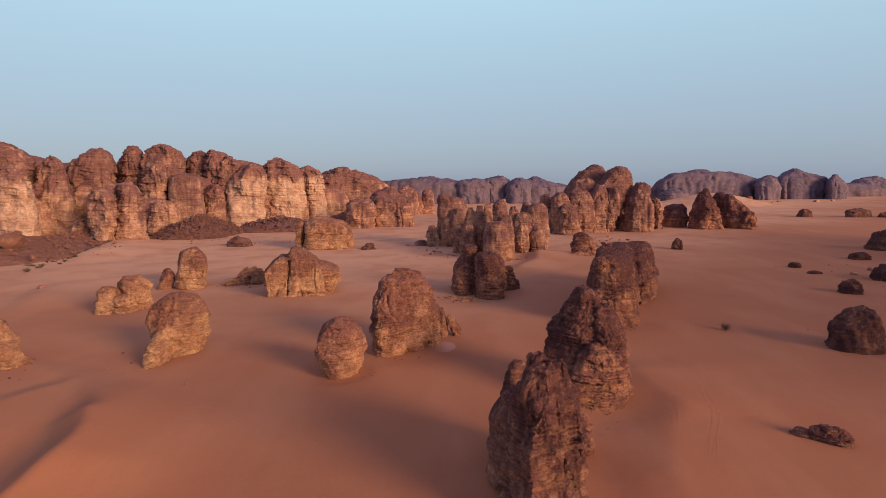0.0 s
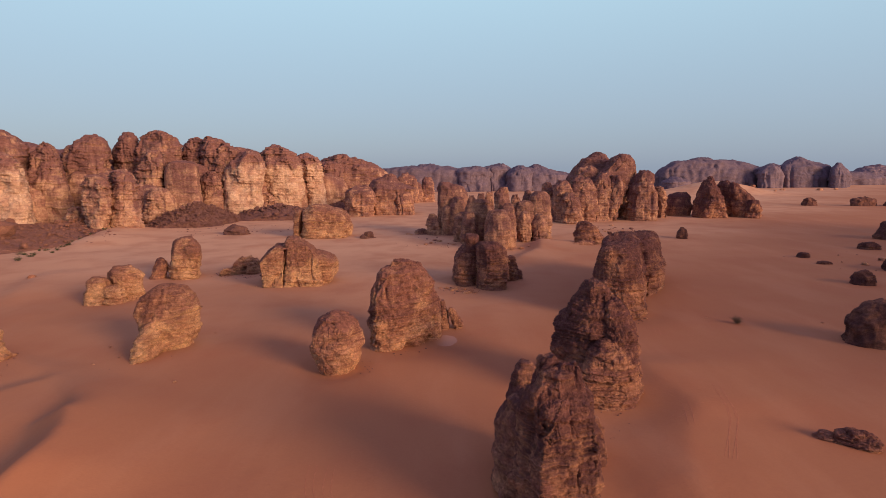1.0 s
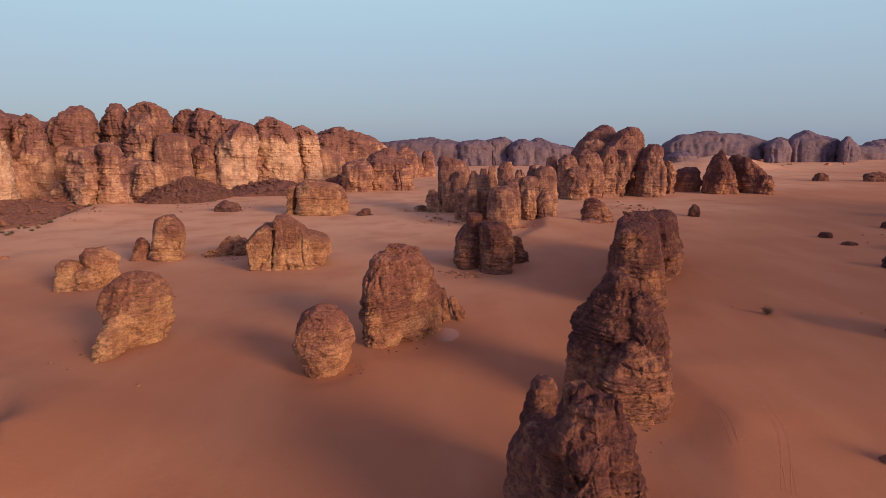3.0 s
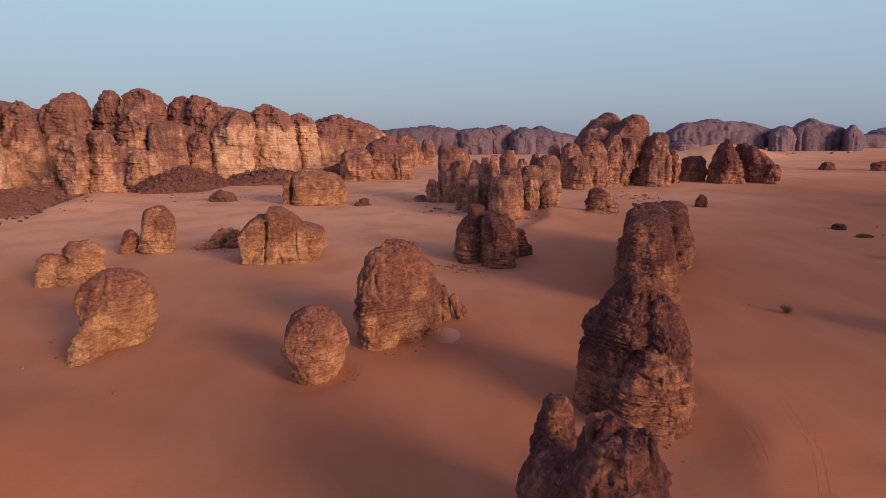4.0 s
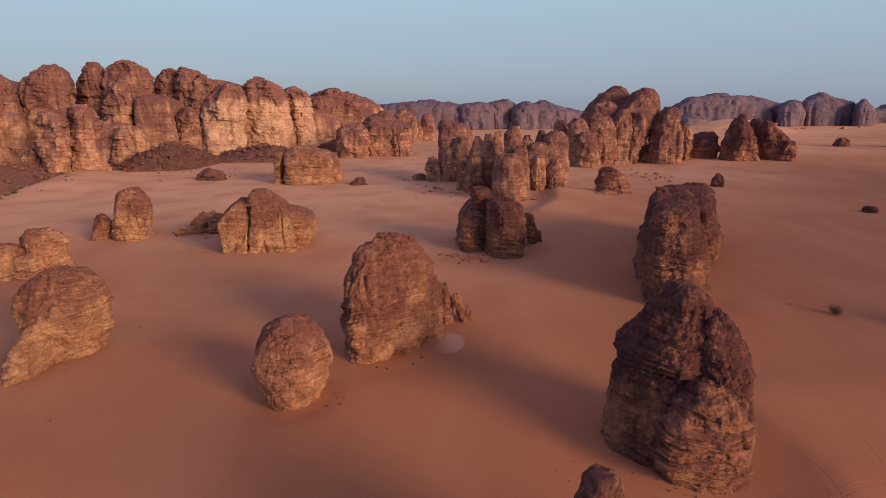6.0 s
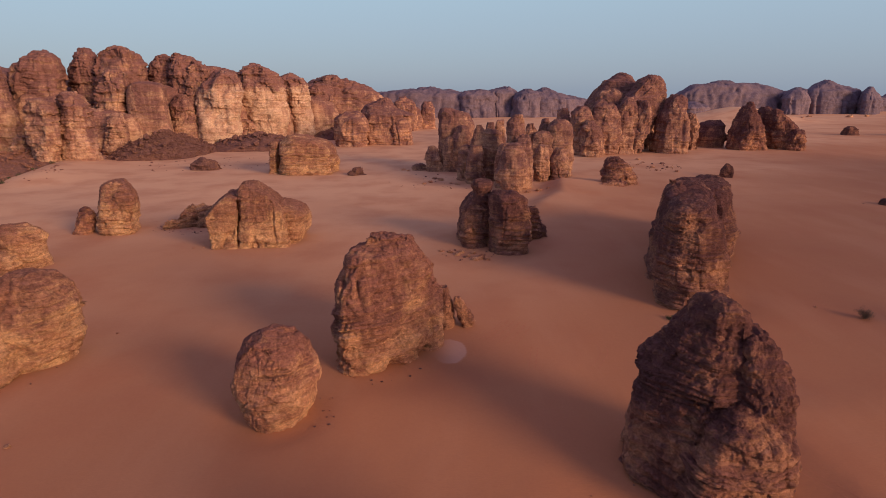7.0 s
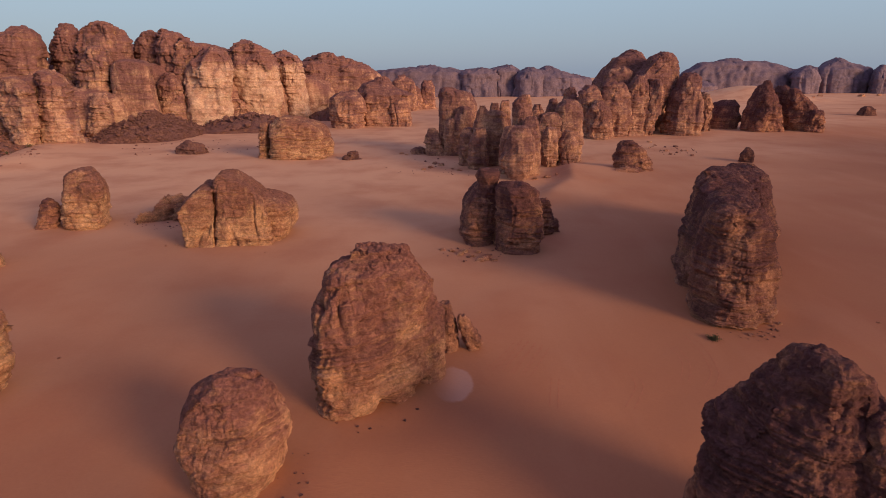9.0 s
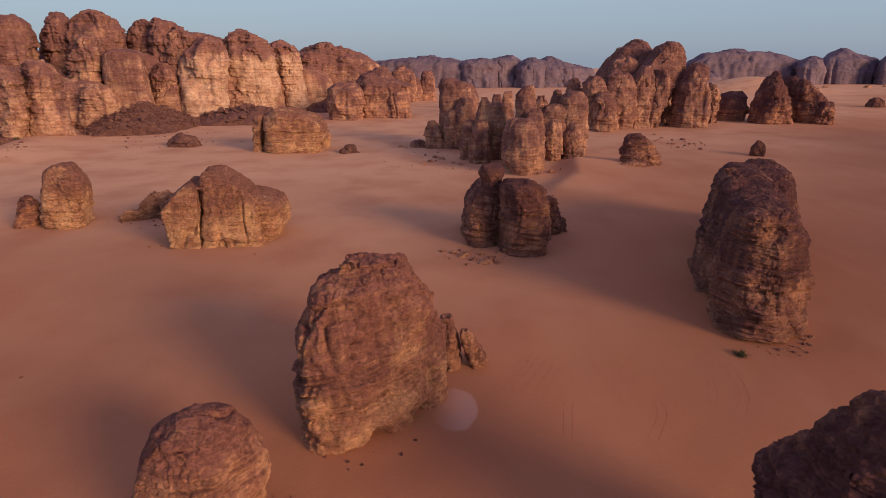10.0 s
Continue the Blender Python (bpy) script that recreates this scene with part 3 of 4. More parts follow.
rock("split_rock", "broad tan sandstone block split by a vertical crack", "rock", -76.9, 297, [
    (0.2, 0, dict(d=26, plan=6, taper=0.3, slant=-0.2, prof=[(24.6, -6.2, 0.4), (22.5, -7.2, 3.9), (18.4, -7.8, 7.9), (14.8, -8.2, 9.8), (9.3, -9.0, 10.8), (1, -10.0, 11.4)], cuts=((-80, 3, 0.86),), facets=0, lump=0.03, blocks=0.7, thin=0.5, ledge=0.8, part="block")),
    (-13.2, -2, dict(d=25, plan=7, taper=0.3, slant=-0.22, prof=[(20.9, 1.0, 6.9), (17.2, -3.6, 6.9), (12.6, -7.2, 6.5), (8.1, -6.9, 5.8), (1.9, -6.4, 5.2)], cuts=((-85, 2, 0.88),), facets=0, lump=0.03, blocks=0.7, thin=0.5, ledge=0.8, part="block")),
    (12, 4, dict(d=22, plan=3.8, taper=0.5, prof=[(17.2, -6.0, -2.6), (15.0, -6.4, 2.4), (13.4, -6.5, 5.2), (10.2, -6.6, 7.0), (4.0, -6.7, 6.2), (0.6, -6.4, 4.0)], facets=2, lump=0.03, part="block")),
], ROCK_TAN, res=(220, 160))
rock("rubble_ridge", "low ridge of broken dark rubble on sand", "rubble", -117, 329, [
    (0, 0, dict(w=20, d=10, h=9.5, rot=35, bulge=1.7, lump=0.22, rough=2.6, blocks=2.2)), (-8, -7, dict(w=12, d=6, h=3.6, rot=35, bulge=1.6, lump=0.24, rough=2.6)), (5, -4, dict(w=8, d=7, h=7, rot=20, bulge=2.2, lump=0.2, rough=2.2))], ROCK, res=(130, 80), g=0.8)
rock("lone_rock", "upright tan sandstone rock with a rounded top", "rock", -148.5, 319, [
    (0, 0, dict(d=24, plan=3.2, slant=-0.4, prof=[(22.7, -2.0, 5.4), (20.7, -5.4, 7.4), (15.8, -7.3, 9.2), (9.3, -8.3, 9.0), (2.7, -9.4, 7.6)], cuts=((-80, 4, 0.85),), facets=2, thin=0.5, ledge=0.8)),
], ROCK_TAN, res=(180, 140))
rock("small_rock", "small dark rock beside an upright rock", "rock", -160.3, 313, [(0, 0, dict(d=8, prof=[(11.3, -0.8, 2.4), (8.4, -2.6, 3.8), (4, -4, 3), (0.7, -5.2, 2.7)], lump=0.12, rough=1.4))], ROCK_DARK, res=(90, 70), g=0.7)
rock("low_rock", "pair of low rounded tan sandstone lumps", "rock", -150.6, 262, [
    (0, 0, dict(d=15, plan=2.6, prof=[(16.1, -4.1, 3.1), (13.9, -6.7, 6.0), (11, -7.2, 7.4), (8, -6.2, 7.6), (1.1, -6.3, 7.1)], facets=2, thin=0.5, ledge=0.8)),
    (-7.5, -8, dict(d=14, plan=2.6, prof=[(12.3, -2.0, 2.6), (10.5, -4.3, 4.2), (8.8, -4.6, 4.6), (7.4, -3.9, 5.0), (5.5, -5.4, 5.6), (1, -6.3, 5.7)], facets=2, thin=0.5, ledge=0.8)),
    (-1, -9, dict(d=10, prof=[(8.5, -3, 3), (6, -5, 5), (1, -6, 6)], facets=2, res=(120, 80))),
], ROCK_TAN, res=(170, 120))
rock("stepped_rock", "tan crumbling rock stepped down into rubble", "rock", -150, 181, [
    (-2, 2, dict(d=9, prof=[(14.5, -2.5, 1.5), (12, -3.6, 2.6), (10.8, -3.2, 2.2), (8, -4.4, 4.0), (4, -4.8, 5.0)])), (2.5, -2, dict(d=10, prof=[(7, -4, 0), (4.5, -5, 3.4), (2, -6, 5), (0.6, -6, 7)], lump=0.12, rough=1.6))], ROCK_TAN, res=(150, 110), g=0.8)
rock("block_rock", "square sandstone block standing alone on the sand", "rock", -108.2, 504, [
    (0, 0, dict(d=38, plan=4.0, taper=0.4, prof=[(29.9, -12.4, 2.5), (25.5, -16.0, 13.0), (19.2, -17.3, 20.8), (9.8, -17.8, 24.0), (1, -18.7, 22)], cuts=((-84, 4, 0.88),), facets=2, lump=0.04)),
    (-21.8, -2, dict(d=22, prof=[(25.0, -1.6, 4.0), (18.5, -3.5, 4.0), (1, -5.8, 2.6)], lump=0.04, part="slab")),
], ROCK_TAN, res=MIDDLE, g=1.3)
rock("dark_block", "dark twin sandstone block with a deep cleft", "rock", 23.2, 284, [
    (0, 0, dict(d=18, plan=3.0, prof=[(22.9, -6.0, 4.2), (21.1, -7.0, 6.8), (15.8, -6.4, 9.0), (9.0, -6.0, 10.2), (2.2, -6.0, 8.6)], cuts=((-150, 3, 0.78), (-70, 5, 0.88)), facets=1, crack=0.4)),
    (-10.7, 15, dict(d=28, plan=3.0, prof=[(21.3, -1.3, 4.0), (18.7, -3.1, 4.4), (13.9, -6.3, 5.0), (5.5, -7.4, 5.4)], facets=2, part="slab")),
    (-8.8, 8, dict(d=10, prof=[(26.1, -3.4, 3.4), (24.9, -4.3, 4.3), (23.4, -4.0, 4.0), (21.5, -3.0, 3.2), (16, -4.4, 4.6), (4, -5, 5)], facets=0, res=(120, 120), g=0.7, part="capstone")),
], ROCK_DARK, res=(200, 150))
rock("broken_rock", "heap of broken dark sandstone slabs", "rock", 31, 303, [
    (0, 0, dict(w=10, d=10, h=17, rot=20, bulge=3, lump=0.12, ledge=1.6, rough=1.4)), (5, 1, dict(w=9, d=8, h=12, rot=-15, bulge=3, lump=0.14, ledge=1.6, rough=1.4)), (9.5, 1, dict(w=6, d=5, h=5, bulge=2.4, lump=0.2, rough=1.8))], ROCK_DARK, res=(100, 76), g=0.8)
# the cluster of pillars before the massif
CL = "cluster of sandstone pillars"
for px, py, rows in (
    (7.1, 520, [(0, 0, dict(d=27, prof=[(47.7, -10.7, 1), (44.4, -12.7, 12.3), (36.3, -13.2, 15.7), (21.9, -12.8, 17.3), (2.5, -11.0, 15.4)])), (-16, -12, dict(d=14, prof=[(19.7, -4.3, 1.4), (14.5, -5.8, 4.2), (1.1, -6.0, 10.8)])), (7, -15, dict(w=19, d=14, h=35, bulge=3.4)), (-2, -14, dict(w=16, d=13, h=27, bulge=3.2)), (-27, -8, dict(w=13, d=9, h=6, bulge=1.9, ledge=1.0))]),
    (23, 460, [(0, 0, dict(d=13, prof=[(38.3, -1.5, 2.3), (32.9, -3.6, 4.9), (22.4, -6.0, 5.4), (5.3, -8.5, 6.9)])), (8.9, 6, dict(d=10, prof=[(39.6, -2.4, 1.9), (34.6, -3.6, 3.3), (8.8, -3.8, 4.5)])), (16.2, 12, dict(d=10, prof=[(41.0, -2.8, 2.4), (34.2, -4.0, 3.9), (8.1, -4.5, 5.2)])), (-2.4, -12, dict(d=13, prof=[(25.5, -2.9, 4.1), (15.2, -6.6, 5.8), (1, -6.6, 6.4)])), (8, 0, dict(w=21, d=13, h=35, bulge=4)), (-8, 3, dict(w=13, d=13, h=24, bulge=3.4))]),
    (46.4, 440, [(0, 0, dict(d=15, prof=[(45.5, -2.4, 3.6), (40.8, -5.9, 5.3), (28.0, -6.5, 6.8), (3.7, -7.3, 6.6)])), (-4.8, -28, dict(d=18, prof=[(29.9, -5.0, 5.5), (23.6, -7.5, 7.9), (13.4, -11.0, 8.6), (6.9, -10.2, 7.6), (1, -7, 6)])), (3, -15, dict(w=13, d=13, h=34, bulge=3.2)), (-6, -10, dict(w=18, d=14, h=29, bulge=3.2))]),
    (82.5, 478, [(0, 0, dict(d=19, plan=2.8, prof=[(41.0, -3.8, 4.5), (37.1, -8.1, 8.2), (29.2, -9.6, 9.8), (11.6, -11.7, 11.0)])), (-19.6, 4, dict(d=9, prof=[(37.8, -2.9, 1.5), (32.6, -4.6, 4.3), (11.2, -4.0, 5.4)])), (-7.6, 12, dict(d=12, prof=[(40.9, -2.6, 1.9), (35.2, -5.2, 3.9), (10.3, -5.3, 7.0)])), (-15.8, -22, dict(d=14, prof=[(24.6, -2.8, 3.9), (16.2, -6.8, 5.5), (7.7, -7.0, 5.7), (1, -4.6, 5.6)])), (-3.9, -22, dict(d=13, prof=[(22.4, -2.9, 3.0), (14.0, -6.8, 6.7), (1.2, -6.4, 6.4)])), (-11, -2, dict(w=22, d=15, h=33, bulge=3.4))]),
):
    rock("rock_pillar", "brown sandstone pillar in a close cluster", "rock", px, py, [(dx, dy, {**STACK, **more}) for dx, dy, more in rows], MASSIF, CL, res=(104, 100), g=1.0)
rock("domed_rock", "low dark domed rock with level bedding", "rock", 113, 437, [
    (0, 0, dict(d=20, prof=[(18.3, -6.8, 0.4), (13.9, -8.6, 7.2), (7.8, -9.4, 12.0), (1.2, -8.4, 14.0)], ledge=1.4, facets=2)), (-2, -9, dict(w=17, d=10, h=5, bulge=2))], ROCK_DARK, res=(150, 100), g=1.1)
# the great massif
COLUMN = dict(ledge=0.9, flute=0.6, rough=1.3, lump=0.09, crack=1.0, facets=3)
rock("rock_massif", "huge brown sandstone massif of rounded buttresses", "rock", 190, 660, [(dx, dy, {**COLUMN, **more}) for dx, dy, more in (
    (0.8, 34, dict(d=66, plan=2.8, prof=[(80.9, -2, 6.8), (77.1, -8.5, 12.2), (69.6, -20.9, 17.8), (60.2, -29.5, 26.2), (46.2, -36.6, 33.8), (27.0, -36.9, 35.2)], res=(180, 150))),
    (9.2, -5, dict(d=50, plan=2.8, skew=0.35, prof=[(75.4, 5, 15.9), (71.3, -0.9, 22.3), (63.6, -7.7, 27.2), (54.0, -16.9, 31.0), (43.8, -28.6, 30.6), (28.7, -36.4, 20.6), (10.3, -36.6, 8.3)], cuts=((-68, 8, 0.84),), res=(220, 170))),
    (-11.1, -27, dict(d=26, prof=[(54.2, -2.4, 7.4), (44.1, -9.3, 10.5), (29.1, -14.7, 12.7), (2, -15.8, 16.0)])),
    (5.1, -26, dict(d=24, prof=[(51.8, -6.0, 5.1), (41.1, -6.5, 10.0), (23.1, -6.5, 8.6), (2, -11.5, 2.5)])),
    (39.5, -20, dict(d=36, plan=2.8, prof=[(57.5, -2.5, 5.5), (50.5, -7.0, 10.9), (36.3, -13.4, 13.3), (17.2, -16.8, 16.2), (1, -18.0, 16.5)], cuts=((195, 4, 0.84),), res=(150, 130))),
    (47, -14, dict(w=15, d=22, h=50, bulge=3.0)),
    (-53.9, -30, dict(d=30, prof=[(46.5, -5.7, 2.6), (39.0, -11.3, 8.9), (24.3, -13.6, 15.6), (1, -13.2, 16.8)])),
    (-50.2, -50, dict(d=27, prof=[(32.9, -5.8, 1.6), (26.6, -10.1, 8.9), (14.1, -10.1, 11.9), (1, -8.5, 11.1)])),
    (-34, -30, dict(w=36, d=32, h=50, bulge=3.0)),
    (-20, 2, dict(w=40, d=34, h=62, bulge=2.8)),
    (71.2, 12, dict(d=30, prof=[(36.9, -6.2, 3.2), (24.4, -7.1, 7.6), (8.6, -5.7, 8.4)])),
    (-66, 0, dict(w=18, d=24, h=44, bulge=2.8)),
    (10, 52, dict(w=96, d=70, h=58, bulge=2.2)),
)], MASSIF, res=(120, 110), g=1.4)
rock("dark_rock", "dark rounded rock beside the massif", "rock", 294.2, 692, [(0, 0, dict(d=30, ledge=0.5, facets=2, prof=[(29.5, 0, 7.8), (24.4, -11.4, 12.2), (13.3, -17.0, 14.7), (1, -15, 14)]))], ROCK_DARK, res=(140, 96), g=1.5)
rock("ridged_rock", "dark ridged rock with deep vertical clefts", "rock", 318.9, 665, [(dx, dy, {**COLUMN, **more}) for dx, dy, more in (
    (0, 0, dict(d=36, prof=[(49.1, -3.9, 1.5), (39.9, -8.6, 7.1), (27.5, -13.5, 12.3), (15.0, -17.3, 16.9), (1, -15.4, 18.4)])),
    (28.8, 15, dict(d=28, prof=[(43.7, -7.2, -0.8), (37.4, -11.0, 3.8), (20.2, -8.4, 9.8), (1, -4, 12)])),
    (38.9, 3, dict(d=30, prof=[(40.8, -12.1, -4.1), (33.4, -15.0, 5.3), (20.9, -14.7, 15.7), (8.2, -12.0, 24.4), (1, -8, 20)])),
    (46, -12, dict(w=18, d=18, h=22, bulge=2.4)),
)], ROCK_DARK, res=(150, 110), g=1.4)
# middle distance at the cliff's end
for px, py, rows in (
    (-107.6, 725, [(0, 0, dict(d=40, plan=2.8, prof=[(39.2, -6.1, 7.7), (32.4, -16.7, 15.7), (20.1, -20.7, 18.8), (1, -17.2, 17.8)]))]),
    (-72.3, 755, [(0, 0, dict(d=46, plan=2.8, prof=[(53.5, -6.3, 4.4), (46.5, -23.0, 11.4), (33.8, -26.4, 34.1), (3.8, -26.0, 32.1)])), (20, -14, dict(w=26, d=24, h=30, bulge=3))]),
    (-65.2, 1000, [(0, 0, dict(d=40, prof=[(53.1, -8.6, 4.9), (45.6, -16.4, 17.3), (27.6, -18.8, 21.8)])), (38.6, 40, dict(d=40, prof=[(45.8, -8, 5), (38, -13, 10.5), (11.1, -18, 13)])), (14, 30, dict(w=34, d=40, h=36, bulge=2.6)), (-40, 60, dict(w=70, d=50, h=46, bulge=2.4))]),
):
    rock("rock_knoll", "brown rounded sandstone knoll at the cliff's end", "rock", px, py, [(dx, dy, {**COLUMN, **more}) for dx, dy, more in rows], MASSIF, "knolls at the cliff's end", res=(130, 96), g=1.6)


# ---------------------------------------------------------------- cliff
def thing(name, label, category, kind="", group=""):
    return tagged(new(name), label, category, group, kind)


cliff = thing("cliff", "long brown sandstone cliff of rounded towers with pale lit faces", "cliff", "structure")


def tower(x, y, d, prof, pale=False, **more):
    """One rounded tower of the cliff, given by its outline."""
    args = dict(d=d, prof=prof, plan=2.6, taper=0.5, lump=0.08, ledge=0.75, high=1.3, flute=0.3, crack=1.1, facets=2, g=1.6, res=(150, 130), slant=x / y * 0.8)
    args.update(more)
    rock("buttress", "", "", x, y, [(0, 0, args)], CLIFF_PALE if pale else CLIFF, parent=cliff)


def filler(x, y, w, d, h):
    """A broad dome of the plateau behind the towers."""
    rock("buttress", "", "", x, y, [(0, 0, dict(w=w, d=d, h=h, bulge=3.1, mult=(1.06, 1.04, 0.93), lump=0.07, ledge=0.6, flute=0.4))], CLIFF, res=(76, 60), g=1.8, parent=cliff)


tower(-459.4, 650, 60, [(94.7, -1.0, 6.2), (90.7, -7.8, 10.9), (83.1, -12.8, 13.8), (71.4, -17.4, 16.0), (56.6, -21.9, 20.1), (41.6, -26.6, 26.1), (14.3, -32.9, 27.7)])
tower(-443.6, 705, 66, [(104.5, -3, 12.5), (100.8, -12.3, 21.7), (91.3, -26.4, 26.8), (80.5, -32.8, 28.5), (65.7, -35.3, 27.6), (43.0, -31.2, 27.5), (9.8, -31.4, 24.7)])
tower(-413.7, 740, 50, [(111.3, -4.5, 4.4), (105.3, -10.9, 13.2), (89.4, -20.2, 17.9), (75.9, -20.8, 18.2), (58.9, -17.7, 20.1)])
tower(-369.8, 730, 60, [(112.9, -6, 8), (107.7, -22.4, 19.6), (97.9, -27.9, 26.5), (85.4, -29.6, 30.5), (68.8, -29.2, 31.3), (48.6, -32.7, 28.9)])
tower(-359.0, 690, 46, [(83.3, -5.0, 20), (71.4, -13.0, 18.6), (49.3, -20.6, 15.8), (30.1, -24.6, 16.0), (10.6, -28.6, 16.2)])
tower(-333.0, 645, 30, [(40.5, -3.8, 6.5), (34.5, -8.3, 11.8), (20.0, -12.7, 12.4), (1, -17.4, 11.0)])
tower(-335.8, 765, 50, [(103.7, -8.8, 6), (96.8, -16.7, 19.0), (83.0, -19.8, 20.4), (47.8, -18.2, 19.6)])
tower(-305.0, 745, 46, [(104.4, -9.7, 2), (99.7, -13.0, 14.1), (88.9, -16.2, 20.7), (61.7, -18.6, 24.4), (27.1, -18.8, 16.7)])
tower(-287.5, 738, 40, [(95.2, -2.2, 5.3), (87.9, -9.9, 17.0), (71.8, -13.6, 15.5), (44.6, -18.6, 6.6)])
tower(-316.1, 684, 40, [(72.3, -17, 15.5), (70.5, -20.8, 17.8), (49.2, -23.9, 18.1), (17.3, -24.0, 20.4)], plan=5, taper=0.15, lump=0.02, ledge=0.25, blocks=0.3, thin=0.4, flute=0.0, crack=0.4, facets=0)
tower(-255.8, 727, 60, [(87.3, -1.5, 12.0), (82.7, -10.1, 18.4), (74.1, -19.1, 24.5), (61.5, -23.8, 25.5), (34.5, -32.0, 23.3), (3.6, -38.6, 21.5)], pale=True, ledge=0.5, cuts=((-78, 4, 0.86),))
tower(-224.9, 775, 60, [(93.9, -8.7, 3.7), (89.0, -18.5, 11.3), (81.3, -26.5, 18.7), (67.0, -26.9, 31.7), (39.7, -23.3, 31.3), (10.4, -22.0, 28.7)], pale=True)
tower(-193.6, 815, 56, [(83.7, -17.6, 0), (77.7, -25.7, 13.6), (65.0, -17.3, 19.0), (38.4, -10.2, 19.1), (15.3, -8.0, 22.5)], pale=True)
tower(-152.7, 905, 80, [(85.4, -29.1, -0.7), (77.9, -44.9, 21.3), (65.3, -47.4, 45.9), (52.5, -43.8, 63.6), (26.9, -38.3, 73.4)])
tower(-349.2, 562, 36, [(55.8, -6.6, 4.9), (49.1, -11.3, 15.3), (36.2, -15.0, 16.0), (20.6, -14.9, 14.2), (2.1, -12.0, 9.3)])
tower(-344.1, 552, 18, [(19.3, -3.4, 5.9), (11.0, -7.9, 7.8), (1, -8.6, 6.0)])
tower(-331.2, 578, 38, [(61.8, -7.8, 7.2), (58.1, -12.1, 13.1), (46.0, -13.9, 15.7), (24.6, -16.1, 14.9), (1, -18.7, 18.1)])
tower(-383.2, 576, 18, [(24.0, -4.1, 6.2), (14.3, -8.0, 7.8), (3.4, -10.4, 8.2)])
tower(-462, 590, 50, [(80, -14, 8), (72, -22, 18), (50, -26, 24), (20, -30, 27), (3, -32, 28)], pale=True)
tower(-520, 640, 70, [(114, -12, 8), (111, -22, 13), (107, -30, 27), (97, -36, 39), (84, -40, 46), (60, -44, 48), (20, -46, 48)])
tower(-610, 610, 90, [(116, -20, 20), (104, -40, 36), (60, -48, 46)])
tower(-390, 640, 40, [(58, -6, 8), (50, -14, 14), (30, -18, 18), (5, -20, 20)])
tower(-296, 712, 34, [(58, -5, 6), (48, -12, 14), (20, -18, 18)])
tower(-238, 742, 30, [(30, -10, 8), (20, -18, 16), (4, -24, 22)])
tower(-172, 862, 44, [(72, -10, 12), (60, -18, 20), (30, -22, 24)])
filler(-430, 690, 110, 60, 62)
filler(-360, 668, 90, 44, 44)
filler(-330, 735, 90, 50, 70)
filler(-268, 760, 70, 50, 66)
filler(-225, 800, 70, 50, 62)
filler(-180, 850, 70, 50, 56)
filler(-480, 640, 90, 60, 50)
filler(-345, 810, 66, 60, 103)
filler(-250, 840, 110, 70, 84)
filler(-540, 740, 150, 110, 96)
filler(-425, 810, 140, 80, 98)
filler(-300, 810, 120, 70, 92)
filler(-180, 900, 90, 70, 74)

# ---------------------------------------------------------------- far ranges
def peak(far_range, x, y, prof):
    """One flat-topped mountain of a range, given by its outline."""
    rock("peak", "", "", x, y, [(0, 0, dict(d=170, prof=prof, plan=2.6, taper=0.4, lump=0.06, ledge=0.35, flute=1.0, crack=0.7, rough=0.7, facets=0, slant=x / y))], FAR_HAZED, res=(230, 64), g=3.2, parent=far_range)


range_1 = thing("mountain_range", "distant hazy sandstone range along the horizon", "mountains", "structure")
peak(range_1, -56, 1550, [(76, -14, 37), (73, -38, 56), (67, -87, 80), (61, -120, 113), (39, -148, 133), (9, -157, 141)])
peak(range_1, 88, 1540, [(69, -7, 8), (65, -31, 35), (53, -57, 56), (9, -65, 64)])
peak(range_1, 152, 1560, [(73, 5, 18), (67, -28, 27), (58, -52, 40), (8, -59, 48)])
peak(range_1, 215, 1530, [(67, -13, 11), (61, -30, 29), (45, -42, 40), (8, -49, 49)])
peak(range_1, 267, 1550, [(71, -17, -1), (64, -38, 14), (56, -49, 35), (44, -54, 78), (7, -60, 92)])
peak(range_1, 367, 1700, [(49, -24, 13), (41, -40, 43), (2, -56, 62)])
range_2 = thing("mountain_range", "distant hazy table mountains across the plain", "mountains", "structure")
peak(range_2, 796, 1664, [(88, -57, 16), (84, -92, 76), (75, -117, 110), (66, -128, 128), (53, -151, 167), (33, -166, 185)])
peak(range_2, 961, 1622, [(68, -11, 8), (60, -26, 28), (40, -46, 42)])
peak(range_2, 1065, 1647, [(86, -22, -3), (80, -40, 14), (69, -54, 42), (60, -66, 79), (31, -76, 96)])
peak(range_2, 1148, 1605, [(68, -12, 2), (57, -25, 13), (36, -31, 34)])
peak(range_2, 1467, 1834, [(63, -79, 0), (53, -97, 74), (32, -121, 150)])
peak(range_2, 669, 1588, [(33, -21, 18), (21, -43, 42)])
peak(range_2, 1010, 1760, [(58, -60, 50), (52, -170, 160), (30, -230, 220)])
peak(range_2, 1230, 1800, [(54, -60, 80), (47, -160, 170), (20, -210, 240)])
peak(range_2, 780, 1720, [(30, -30, 40), (18, -120, 120), (8, -160, 160)])


